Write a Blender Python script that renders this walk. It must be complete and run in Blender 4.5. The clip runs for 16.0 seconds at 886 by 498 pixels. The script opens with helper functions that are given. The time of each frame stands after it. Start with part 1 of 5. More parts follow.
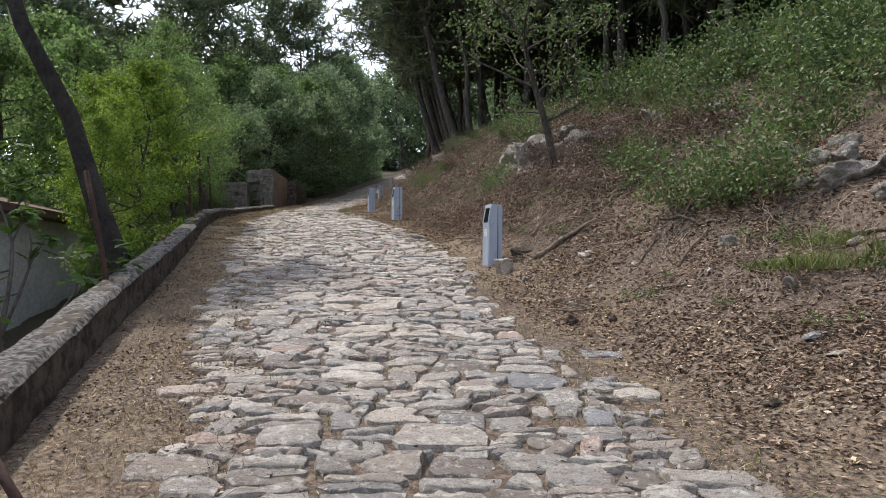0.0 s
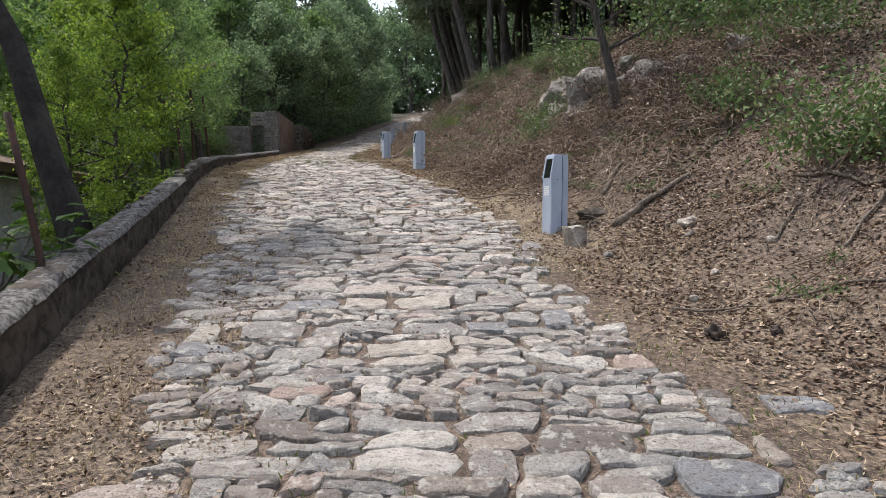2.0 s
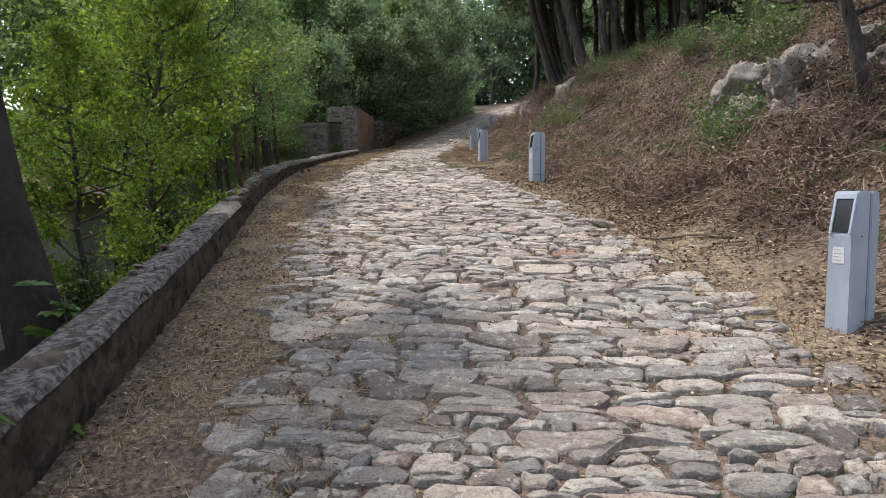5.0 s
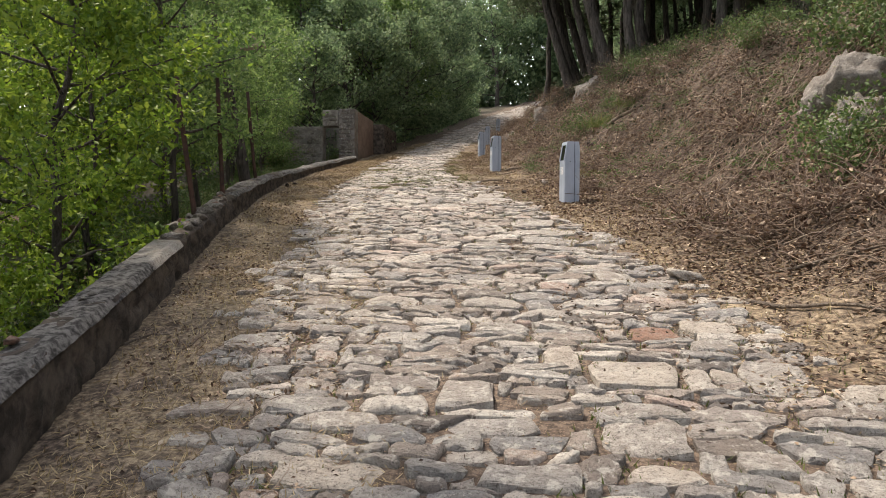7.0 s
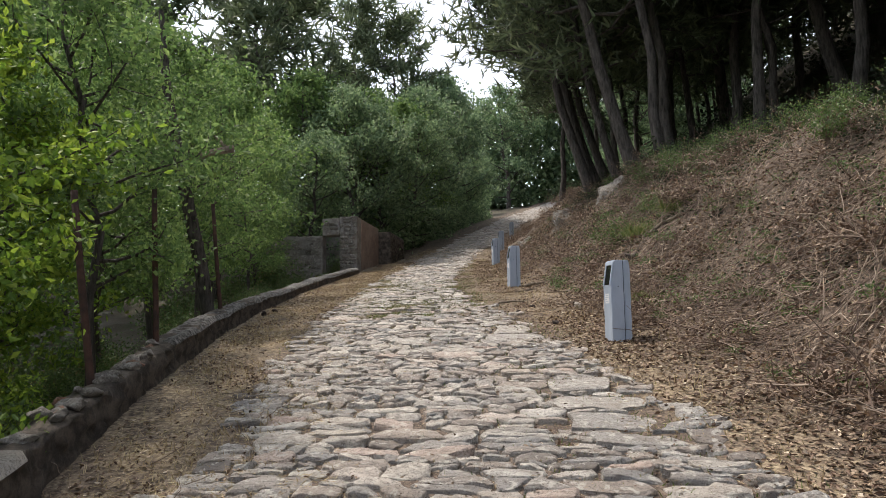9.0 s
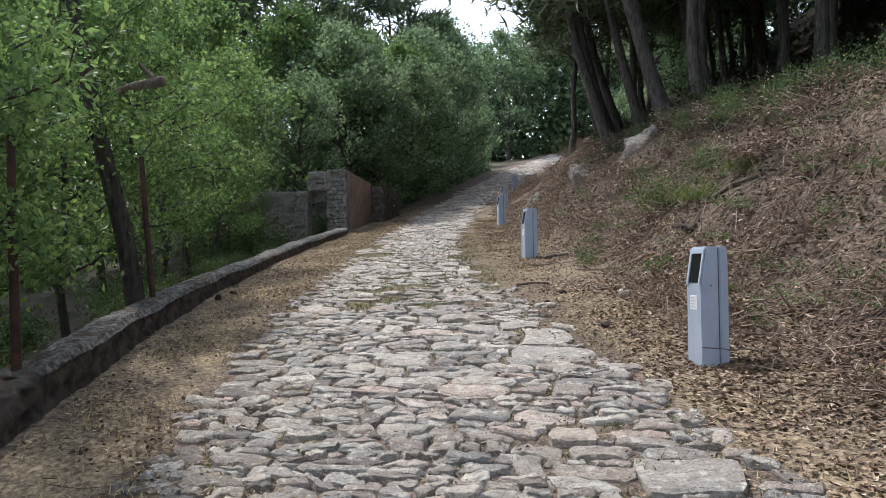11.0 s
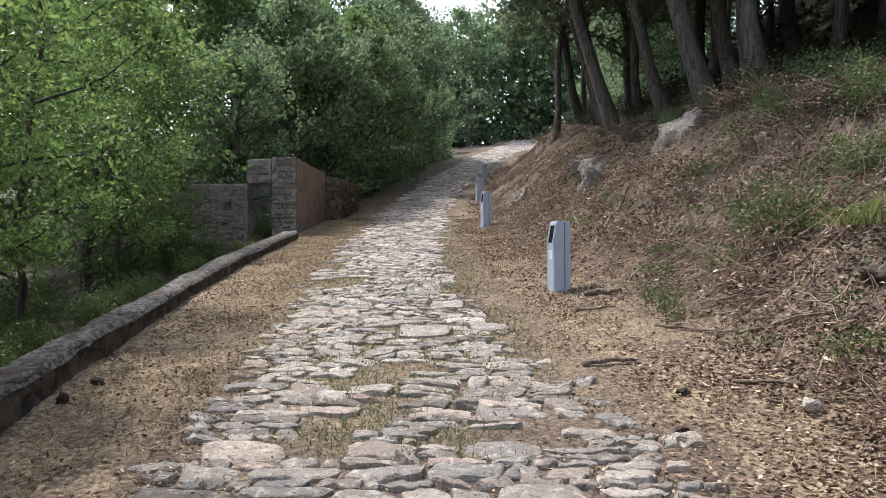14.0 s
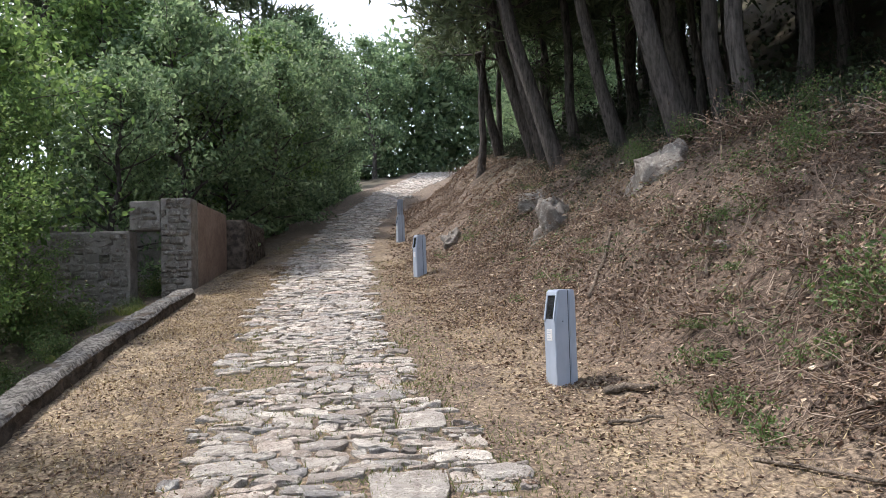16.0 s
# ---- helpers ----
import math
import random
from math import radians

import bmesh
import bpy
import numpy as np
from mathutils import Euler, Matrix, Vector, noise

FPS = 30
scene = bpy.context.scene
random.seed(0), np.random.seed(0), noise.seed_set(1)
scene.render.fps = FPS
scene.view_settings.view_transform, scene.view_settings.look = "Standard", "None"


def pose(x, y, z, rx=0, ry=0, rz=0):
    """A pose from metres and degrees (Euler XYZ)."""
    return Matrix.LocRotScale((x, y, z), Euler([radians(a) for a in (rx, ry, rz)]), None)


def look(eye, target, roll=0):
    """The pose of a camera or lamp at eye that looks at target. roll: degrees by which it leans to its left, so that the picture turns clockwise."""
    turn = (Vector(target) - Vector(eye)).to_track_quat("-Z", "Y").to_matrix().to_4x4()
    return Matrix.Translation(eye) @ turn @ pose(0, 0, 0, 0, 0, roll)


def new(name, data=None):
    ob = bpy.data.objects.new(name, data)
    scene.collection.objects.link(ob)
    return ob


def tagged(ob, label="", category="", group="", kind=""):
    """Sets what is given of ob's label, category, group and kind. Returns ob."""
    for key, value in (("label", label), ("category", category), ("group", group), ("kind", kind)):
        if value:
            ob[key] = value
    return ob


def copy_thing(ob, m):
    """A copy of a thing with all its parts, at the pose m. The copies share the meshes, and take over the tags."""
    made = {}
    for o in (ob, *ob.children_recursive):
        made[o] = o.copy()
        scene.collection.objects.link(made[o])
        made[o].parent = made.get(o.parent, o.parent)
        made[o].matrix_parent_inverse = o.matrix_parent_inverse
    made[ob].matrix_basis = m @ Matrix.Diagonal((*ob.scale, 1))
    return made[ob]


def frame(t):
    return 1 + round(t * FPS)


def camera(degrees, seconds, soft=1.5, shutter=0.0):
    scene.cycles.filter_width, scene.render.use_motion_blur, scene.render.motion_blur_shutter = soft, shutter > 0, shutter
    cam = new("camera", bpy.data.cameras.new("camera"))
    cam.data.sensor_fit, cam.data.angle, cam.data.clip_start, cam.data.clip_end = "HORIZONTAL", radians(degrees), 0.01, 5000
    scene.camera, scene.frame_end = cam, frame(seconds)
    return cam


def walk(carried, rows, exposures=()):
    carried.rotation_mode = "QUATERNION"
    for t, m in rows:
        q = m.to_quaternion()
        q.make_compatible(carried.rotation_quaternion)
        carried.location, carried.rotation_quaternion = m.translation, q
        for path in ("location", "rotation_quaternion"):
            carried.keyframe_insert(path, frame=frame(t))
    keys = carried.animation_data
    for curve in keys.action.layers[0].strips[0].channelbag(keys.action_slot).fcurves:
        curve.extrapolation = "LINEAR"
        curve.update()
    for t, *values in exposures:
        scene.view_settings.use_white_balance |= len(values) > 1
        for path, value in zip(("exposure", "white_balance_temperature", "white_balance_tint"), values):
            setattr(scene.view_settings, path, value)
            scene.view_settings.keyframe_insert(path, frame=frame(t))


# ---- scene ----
cam = camera(63.0, 16.0, 0.75)
METRES, EYE, TILT, LEAN, TURN = 18.0, 1.5, 3.0, 0.0, 0.0
ROWS = [
    (0.0, 0.0, 0.0, 0.0, 0.0, 0.0, -0.0),
    (0.5, -0.0083, 0.0282, 0.0054, 0.06, -1.01, -0.23),
    (1.0, -0.0118, 0.0578, 0.0077, 0.94, -2.25, 0.15),
    (1.5, -0.0178, 0.0849, 0.0085, 1.01, -2.47, 0.07),
    (2.0, -0.0236, 0.1131, 0.0114, 0.63, -4.5, 0.21),
    (2.5, -0.0312, 0.1453, 0.0182, 4.53, -5.85, 0.69),
    (3.0, -0.0387, 0.1742, 0.0198, 6.1, -6.8, -0.19),
    (3.5, -0.0433, 0.2023, 0.0219, 6.72, -6.76, 1.32),
    (4.0, -0.0486, 0.2291, 0.0246, 6.55, -6.86, 1.04),
    (4.5, -0.0595, 0.2558, 0.03, 6.4, -5.34, 0.27),
    (7.0, -0.0893, 0.4052, 0.049, 6.64, -5.01, 0.13),
    (7.5, -0.0924, 0.4346, 0.0522, 7.27, -5.66, 0.19),
    (8.0, -0.0935, 0.4663, 0.0602, 8.38, -4.04, 1.71),
    (8.5, -0.099, 0.4991, 0.0632, 8.58, -3.63, 0.93),
    (9.0, -0.1007, 0.529, 0.068, 7.67, 2.96, 1.31),
    (9.5, -0.1055, 0.557, 0.0735, 8.03, 3.88, 1.51),
    (12.0, -0.1391, 0.7187, 0.0935, 7.04, -3.53, 0.43),
    (12.5, -0.1492, 0.749, 0.0991, 7.27, -2.35, 0.44),
    (13.0, -0.1553, 0.781, 0.1027, 5.85, -1.73, 0.56),
    (13.5, -0.1616, 0.8091, 0.1046, 4.51, -2.04, 1.32),
    (14.0, -0.1735, 0.843, 0.1094, 3.38, -2.17, 0.46),
    (14.5, -0.1827, 0.8757, 0.1145, 2.38, -0.27, -0.07),
    (15.0, -0.194, 0.9041, 0.12, 2.31, 0.45, 0.32),
    (15.5, -0.2015, 0.935, 0.1261, -1.61, -0.5, 1.17),
    (16.0, -0.2074, 0.9649, 0.1287, -4.45, 0.12, 1.67),
]
walk(cam, [(t, pose(0, 0, EYE, TILT, LEAN, TURN) @ pose(METRES * x, METRES * y, METRES * z, 90 + pitch, roll, yaw)) for t, x, y, z, yaw, pitch, roll in ROWS],
     [(0.0, 0.52, 6600, 12), (2.0, 0.68, 6550, 12), (4.7, 0.7, 6650, 12), (7.0, 0.85, 7500, 13), (8.0, 0.75, 7500, 13), (9.0, 0.65, 6900, 11), (9.5, 0.62, 6250, 8), (12.0, 0.88, 6350, 12), (13.0, 0.95, 6500, 13), (16.0, 1.1, 6500, 13)])


# ---- light ----
SUN_AZ, SUN_EL = radians(303), radians(60)      # compass bearing of the sun, from +y towards +x
world = bpy.data.worlds.new("sky")
scene.world = world
world.use_nodes = True
wn = world.node_tree
wn.nodes.clear()
w_out = wn.nodes.new("ShaderNodeOutputWorld")
w_bg = wn.nodes.new("ShaderNodeBackground")
w_hsv = wn.nodes.new("ShaderNodeHueSaturation")
w_sky = wn.nodes.new("ShaderNodeTexSky")
w_sky.sky_type = "NISHITA"
w_sky.sun_disc = False
w_sky.sun_elevation, w_sky.sun_rotation = SUN_EL, SUN_AZ
w_sky.dust_density = 1.5
w_hsv.inputs["Saturation"].default_value = 0.5
w_hsv.inputs["Value"].default_value = 1.5
w_bg.inputs["Strength"].default_value = 0.15
wn.links.new(w_sky.outputs[0], w_hsv.inputs["Color"])
wn.links.new(w_hsv.outputs[0], w_bg.inputs["Color"])
wn.links.new(w_bg.outputs[0], w_out.inputs["Surface"])

sun = new("sun", bpy.data.lights.new("sun", "SUN"))
sun.data.energy, sun.data.angle, sun.data.color = 2.8, radians(2.0), (1.0, 0.94, 0.86)
sun.matrix_world = look((math.sin(SUN_AZ) * math.cos(SUN_EL) * 60, math.cos(SUN_AZ) * math.cos(SUN_EL) * 60, math.sin(SUN_EL) * 60), (0, 0, 0))


# ---- materials ----
def mat(name, base, rough=0.85, metal=0.0):
    m = bpy.data.materials.new(name)
    m.use_nodes = True
    b = m.node_tree.nodes["Principled BSDF"]
    b.inputs["Base Color"].default_value = (*base, 1)
    b.inputs["Roughness"].default_value = rough
    b.inputs["Metallic"].default_value = metal
    return m


def node(m, kind, **sets):
    n = m.node_tree.nodes.new(kind)
    for k, v in sets.items():
        n.inputs[k.replace("_", " ")].default_value = v
    return n


def link(m, a, b):
    m.node_tree.links.new(a, b)


def coords(m, scale=(1, 1, 1)):
    tc = m.node_tree.nodes.new("ShaderNodeTexCoord")
    mp = m.node_tree.nodes.new("ShaderNodeMapping")
    mp.inputs["Scale"].default_value = scale
    link(m, tc.outputs["Object"], mp.inputs["Vector"])
    return mp.outputs["Vector"]


def noise_tex(m, vec, scale, detail=5.0, rough=0.6):
    n = node(m, "ShaderNodeTexNoise", Scale=scale, Detail=detail, Roughness=rough)
    link(m, vec, n.inputs["Vector"])
    return n.outputs["Fac"]


def ramp(m, fac, stops):
    r = m.node_tree.nodes.new("ShaderNodeValToRGB")
    e = r.color_ramp.elements
    while len(e) < len(stops):
        e.new(0.5)
    for el, (p, c) in zip(e, stops):
        el.position, el.color = p, (*c, 1)
    link(m, fac, r.inputs["Fac"])
    return r.outputs["Color"]


def mix(m, fac, a, b, blend="MIX"):
    n = m.node_tree.nodes.new("ShaderNodeMixRGB")
    n.blend_type = blend
    for sock, v in ((n.inputs["Fac"], fac), (n.inputs["Color1"], a), (n.inputs["Color2"], b)):
        if isinstance(v, bpy.types.NodeSocket):
            link(m, v, sock)
        else:
            sock.default_value = v if isinstance(v, float) else (*v, 1)
    return n.outputs["Color"]


def bump(m, height, strength, distance):
    b = node(m, "ShaderNodeBump", Strength=strength, Distance=distance)
    link(m, height, b.inputs["Height"])
    link(m, b.outputs["Normal"], m.node_tree.nodes["Principled BSDF"].inputs["Normal"])


def paint(m, colour):
    link(m, colour, m.node_tree.nodes["Principled BSDF"].inputs["Base Color"])
    return m


def random_of(m, per_object=False):
    if per_object:
        return m.node_tree.nodes.new("ShaderNodeObjectInfo").outputs["Random"]
    return m.node_tree.nodes.new("ShaderNodeNewGeometry").outputs["Random Per Island"]


def stone_mat(name, per_object, tones, lichen=0.35):
    """Weathered stone: a tone for each piece, bedding streaks, blotches, pale lichen and fine grain."""
    m = mat(name, (0.3, 0.3, 0.3), 0.82)
    place = m.node_tree.nodes.new("ShaderNodeNewGeometry").outputs["Position"]
    mp = m.node_tree.nodes.new("ShaderNodeMapping")
    mp.inputs["Scale"].default_value, mp.inputs["Rotation"].default_value = (0.55, 1.1, 1.1), (0, 0, 0.3)
    link(m, place, mp.inputs["Vector"])
    tone = ramp(m, random_of(m, per_object), tones)
    big = noise_tex(m, place, 7.0, 6.0, 0.7)
    fine = noise_tex(m, place, 85.0, 6.0, 0.75)
    streak = noise_tex(m, mp.outputs["Vector"], 34.0, 6.0, 0.65)
    spots = noise_tex(m, place, 16.0, 6.0, 0.7)
    c = mix(m, ramp(m, big, [(0.42, (0, 0, 0)), (0.64, (1, 1, 1))]), tone, mix(m, 0.45, tone, (0.24, 0.19, 0.155)))
    c = mix(m, ramp(m, streak, [(0.36, (0.7, 0.7, 0.7)), (0.49, (0, 0, 0))]), c, mix(m, 0.65, c, (0.08, 0.068, 0.06)))
    c = mix(m, ramp(m, fine, [(0.38, (1, 1, 1)), (0.48, (0, 0, 0))]), c, mix(m, 0.65, c, (0.06, 0.05, 0.042)))
    c = mix(m, ramp(m, spots, [(0.54, (0, 0, 0)), (0.61, (lichen * 1.5, lichen * 1.5, lichen * 1.5))]), c, (0.68, 0.66, 0.6))
    paint(m, c)
    bump(m, mix(m, 0.35, mix(m, 0.5, big, streak), fine), 1.0, 0.05)
    return m


STONE_TONES = [(0.0, (0.16, 0.145, 0.135)), (0.2, (0.4, 0.345, 0.3)), (0.4, (0.26, 0.26, 0.26)), (0.6, (0.54, 0.49, 0.43)), (0.76, (0.32, 0.31, 0.295)),
               (0.92, (0.66, 0.62, 0.56)), (1.0, (0.45, 0.34, 0.29))]
M_STONE = stone_mat("cobble stone", True, STONE_TONES)
M_STONES = stone_mat("cobble stones far", False, STONE_TONES)
M_ROCK = stone_mat("grey limestone", True, [(0.0, (0.17, 0.16, 0.145)), (1.0, (0.27, 0.255, 0.235))], 0.22)
M_FLAG = stone_mat("grey flagstone", True, [(0.0, (0.3, 0.29, 0.28)), (0.5, (0.39, 0.37, 0.345)), (1.0, (0.45, 0.415, 0.375))], 0.4)
M_SLATE = stone_mat("blue grey slate", True, [(0.0, (0.25, 0.26, 0.28)), (1.0, (0.31, 0.32, 0.335))], 0.3)
M_RED = stone_mat("red brick stone", True, [(0.0, (0.27, 0.145, 0.1)), (1.0, (0.31, 0.17, 0.12))], 0.1)
M_PALE = stone_mat("pale flat stone", True, [(0.0, (0.5, 0.435, 0.37)), (1.0, (0.54, 0.5, 0.44))], 0.25)

# soil with straw and crumbled leaves; "litter" is 0 on the trodden verge, 1 on the bank, 2 under the trees, where
# canopy shade is put into the colour
M_SOIL = mat("soil and leaf litter", (0.2, 0.15, 0.1), 0.95)
v = coords(M_SOIL)
at = M_SOIL.node_tree.nodes.new("ShaderNodeAttribute")
at.attribute_name = "litter"
n_big, n_mid, n_fine, n_chip = (noise_tex(M_SOIL, v, s, 8.0, 0.7) for s in (0.55, 3.5, 28.0, 95.0))
straw = ramp(M_SOIL, n_fine, [(0.38, (0.11, 0.083, 0.053)), (0.5, (0.26, 0.2, 0.13)), (0.62, (0.45, 0.37, 0.245))])
dirt = ramp(M_SOIL, n_fine, [(0.4, (0.02, 0.015, 0.012)), (0.5, (0.075, 0.055, 0.042)), (0.62, (0.19, 0.148, 0.115))])
verge = mix(M_SOIL, ramp(M_SOIL, n_mid, [(0.35, (0, 0, 0)), (0.6, (1, 1, 1))]), dirt, straw)
bank = mix(M_SOIL, ramp(M_SOIL, n_chip, [(0.55, (0, 0, 0)), (0.6, (0.9, 0.9, 0.9))]), dirt, (0.28, 0.205, 0.145))
# near-black forest floor: the shade of the canopy painted into the soil colour
shaded_woods = mix(M_SOIL, ramp(M_SOIL, n_mid, [(0.4, (0, 0, 0)), (0.62, (1, 1, 1))]), mix(M_SOIL, 0.5, dirt, (0.02, 0.02, 0.012)), (0.035, 0.042, 0.016))
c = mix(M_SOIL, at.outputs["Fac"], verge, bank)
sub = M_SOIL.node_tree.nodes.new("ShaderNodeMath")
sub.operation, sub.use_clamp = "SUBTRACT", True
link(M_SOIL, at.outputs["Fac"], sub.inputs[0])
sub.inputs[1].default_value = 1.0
c = mix(M_SOIL, sub.outputs[0], c, shaded_woods)
c = mix(M_SOIL, ramp(M_SOIL, n_big, [(0.35, (0.55, 0.55, 0.55)), (0.65, (0, 0, 0))]), c, mix(M_SOIL, 0.55, c, (0.1, 0.065, 0.045)))
paint(M_SOIL, c)
bump(M_SOIL, mix(M_SOIL, 0.5, n_fine, n_chip), 0.5, 0.02)


def leaf_mat(name, tones, through_light=0.35, rough=0.55):
    m = mat(name, tones[0][1], rough)
    nt = m.node_tree
    c = ramp(m, random_of(m), tones)
    paint(m, c)
    tr = nt.nodes.new("ShaderNodeBsdfTranslucent")
    ms = nt.nodes.new("ShaderNodeMixShader")
    ms.inputs[0].default_value = through_light
    link(m, c, tr.inputs["Color"])
    link(m, nt.nodes["Principled BSDF"].outputs[0], ms.inputs[1])
    link(m, tr.outputs[0], ms.inputs[2])
    link(m, ms.outputs[0], nt.nodes["Material Output"].inputs["Surface"])
    return m


M_LEAF_BRIGHT = leaf_mat("young yellow green leaf", [(0.0, (0.08, 0.16, 0.025)), (0.5, (0.17, 0.28, 0.035)), (1.0, (0.3, 0.4, 0.06))], 0.5)
M_LEAF = leaf_mat("green leaf", [(0.0, (0.07, 0.135, 0.046)), (0.5, (0.145, 0.245, 0.075)), (1.0, (0.26, 0.37, 0.12))], 0.5)
M_LEAF_DARK = leaf_mat("dark evergreen leaf", [(0.0, (0.09, 0.15, 0.085)), (0.6, (0.185, 0.28, 0.14)), (1.0, (0.31, 0.41, 0.22))], 0.5)
M_SHRUB = leaf_mat("olive shrub leaf", [(0.0, (0.05, 0.085, 0.028)), (0.5, (0.09, 0.155, 0.045)), (0.88, (0.15, 0.22, 0.07)), (1.0, (0.22, 0.18, 0.08))], 0.3)
# evergreen leaf with tones lowered further, canopy shade put into the colour
M_IVY_SHADED = leaf_mat("shade darkened ivy leaf", [(0.0, (0.012, 0.022, 0.009)), (0.6, (0.024, 0.04, 0.014)), (1.0, (0.05, 0.072, 0.025))], 0.15)
M_LEAF_FIG = leaf_mat("fig leaf", [(0.0, (0.06, 0.13, 0.025)), (1.0, (0.13, 0.24, 0.045))], 0.4)
M_NEEDLE = leaf_mat("pine needles", [(0.0, (0.07, 0.1, 0.055)), (0.6, (0.12, 0.16, 0.085)), (1.0, (0.2, 0.24, 0.13))], 0.45)
M_DRY_LEAF = leaf_mat("dry brown leaf", [(0.0, (0.04, 0.024, 0.016)), (0.4, (0.115, 0.068, 0.045)), (0.75, (0.24, 0.165, 0.11)), (0.95, (0.42, 0.32, 0.23)), (1.0, (0.62, 0.53, 0.41))], 0.1, 0.7)
M_STRAW = leaf_mat("dry straw", [(0.0, (0.24, 0.17, 0.09)), (0.6, (0.4, 0.31, 0.17)), (1.0, (0.55, 0.46, 0.28))], 0.15, 0.7)
M_GRASS = leaf_mat("short green grass", [(0.0, (0.07, 0.11, 0.025)), (0.7, (0.14, 0.18, 0.045)), (1.0, (0.28, 0.26, 0.1))], 0.3)


def bark_mat(name, dark, light, stretch=0.18):
    m = mat(name, dark, 0.95)
    v = coords(m, (1, 1, stretch))
    n = noise_tex(m, v, 22.0, 8.0, 0.7)
    n2 = noise_tex(m, coords(m), 3.0, 4.0)
    c = ramp(m, n, [(0.35, dark), (0.65, light)])
    paint(m, mix(m, ramp(m, n2, [(0.4, (0, 0, 0)), (0.7, (0.6, 0.6, 0.6))]), c, mix(m, 0.5, c, (0.14, 0.13, 0.11))))
    bump(m, n, 1.0, 0.09)
    return m


M_BARK = bark_mat("grey brown pine bark", (0.014, 0.012, 0.011), (0.14, 0.122, 0.112))
# shaded copy of the pine bark for the left trunk, shade painted in
M_BARK_SHADED = bark_mat("shade darkened pine bark", (0.009, 0.0075, 0.007), (0.04, 0.033, 0.029))
M_BARK_PALE = bark_mat("pale grey bark", (0.1, 0.09, 0.08), (0.26, 0.235, 0.21))
M_TWIG = leaf_mat("dry twig", [(0.0, (0.07, 0.045, 0.035)), (0.6, (0.17, 0.12, 0.09)), (1.0, (0.36, 0.29, 0.23))], 0.0, 0.85)
M_WOOD = bark_mat("weathered dead wood", (0.12, 0.09, 0.07), (0.34, 0.28, 0.22))


def worn_mat(name, a, b, rough=0.9, scale=2.5, relief=0.6):
    m = mat(name, a, rough)
    v = coords(m)
    n1, n2 = noise_tex(m, v, scale, 8.0, 0.65), noise_tex(m, v, scale * 14, 8.0, 0.7)
    c = ramp(m, n1, [(0.41, a), (0.59, b)])
    paint(m, mix(m, ramp(m, n2, [(0.4, (0.5, 0.5, 0.5)), (0.6, (0, 0, 0))]), c, mix(m, 0.6, c, (0.06, 0.05, 0.045))))
    bump(m, mix(m, 0.6, n1, n2), relief, 0.02)
    return m


M_COPING = worn_mat("lichened mortar coping", (0.04, 0.038, 0.036), (0.3, 0.29, 0.275), scale=22.0, relief=1.0)
M_WALLFACE = worn_mat("damp stained wall render", (0.035, 0.028, 0.022), (0.15, 0.122, 0.098), scale=7.0, relief=1.0)
M_PLASTER = worn_mat("reddish plaster", (0.25, 0.18, 0.15), (0.36, 0.27, 0.225), scale=1.6, relief=0.3)
M_MORTAR = worn_mat("grey rubble mortar", (0.2, 0.185, 0.17), (0.33, 0.31, 0.29), scale=4.0)
M_WHITE = worn_mat("white house plaster", (0.62, 0.63, 0.64), (0.72, 0.73, 0.74), scale=1.0, relief=0.1)
M_TILE = worn_mat("brown roof tile", (0.1, 0.065, 0.05), (0.17, 0.105, 0.08), scale=5.0)
M_STEEL = mat("grey painted metal", (0.35, 0.41, 0.5), 0.42)
paint(M_STEEL, ramp(M_STEEL, noise_tex(M_STEEL, coords(M_STEEL, (1, 1, 0.4)), 7.0, 6.0, 0.6), [(0.3, (0.3, 0.355, 0.44)), (0.55, (0.37, 0.43, 0.525)), (0.75, (0.4, 0.46, 0.55))]))
M_STEEL_DARK = mat("dark groove", (0.05, 0.06, 0.075), 0.6)
M_GLASS = mat("dark lamp window", (0.012, 0.013, 0.015), 0.15)
M_STICKER = worn_mat("white paper sticker", (0.72, 0.74, 0.76), (0.8, 0.8, 0.8), 0.7, 30.0, 0.0)
M_RUST = worn_mat("rusty iron", (0.04, 0.018, 0.013), (0.09, 0.038, 0.026), 0.8, 8.0)
M_BLACK = worn_mat("dark earth clod", (0.03, 0.022, 0.018), (0.09, 0.065, 0.05), 0.95, 12.0)


# ---- plan: lines along the road, heights ----
def curve(ys, vs):
    ys, vs = np.array(ys, float), np.array(vs, float)
    fine = np.linspace(ys[0], ys[-1], 800)
    step = fine[1] - fine[0]
    k = np.exp(-0.5 * (np.arange(-60, 61) * step / 1.6) ** 2)
    raw = np.interp(fine, ys, vs)
    lo, hi = raw[0] + (raw[1] - raw[0]) * np.arange(-60, 0), raw[-1] + (raw[-1] - raw[-2]) * np.arange(1, 61)
    soft = np.convolve(np.concatenate([lo, raw, hi]), k / k.sum(), "valid")
    return lambda y: np.interp(y, fine, soft)


wall_x = curve([-20, 0, 7, 9.6, 12.8, 16, 20, 24.9, 29.5, 36, 43, 50, 60, 80], [3.7, -1.35, -3.05, -3.6, -4.4, -5.2, -6.05, -6.75, -7.0, -6.95, -6.5, -5.8, -4.6, -0.6])
post_x = curve([-20, 0, 4, 9.6, 16.8, 23.5, 30, 36, 43, 50, 60, 80], [8.5, 3.1, 2.0, 0.66, -0.96, -2.25, -3.1, -3.45, -3.3, -2.6, -0.9, 4])
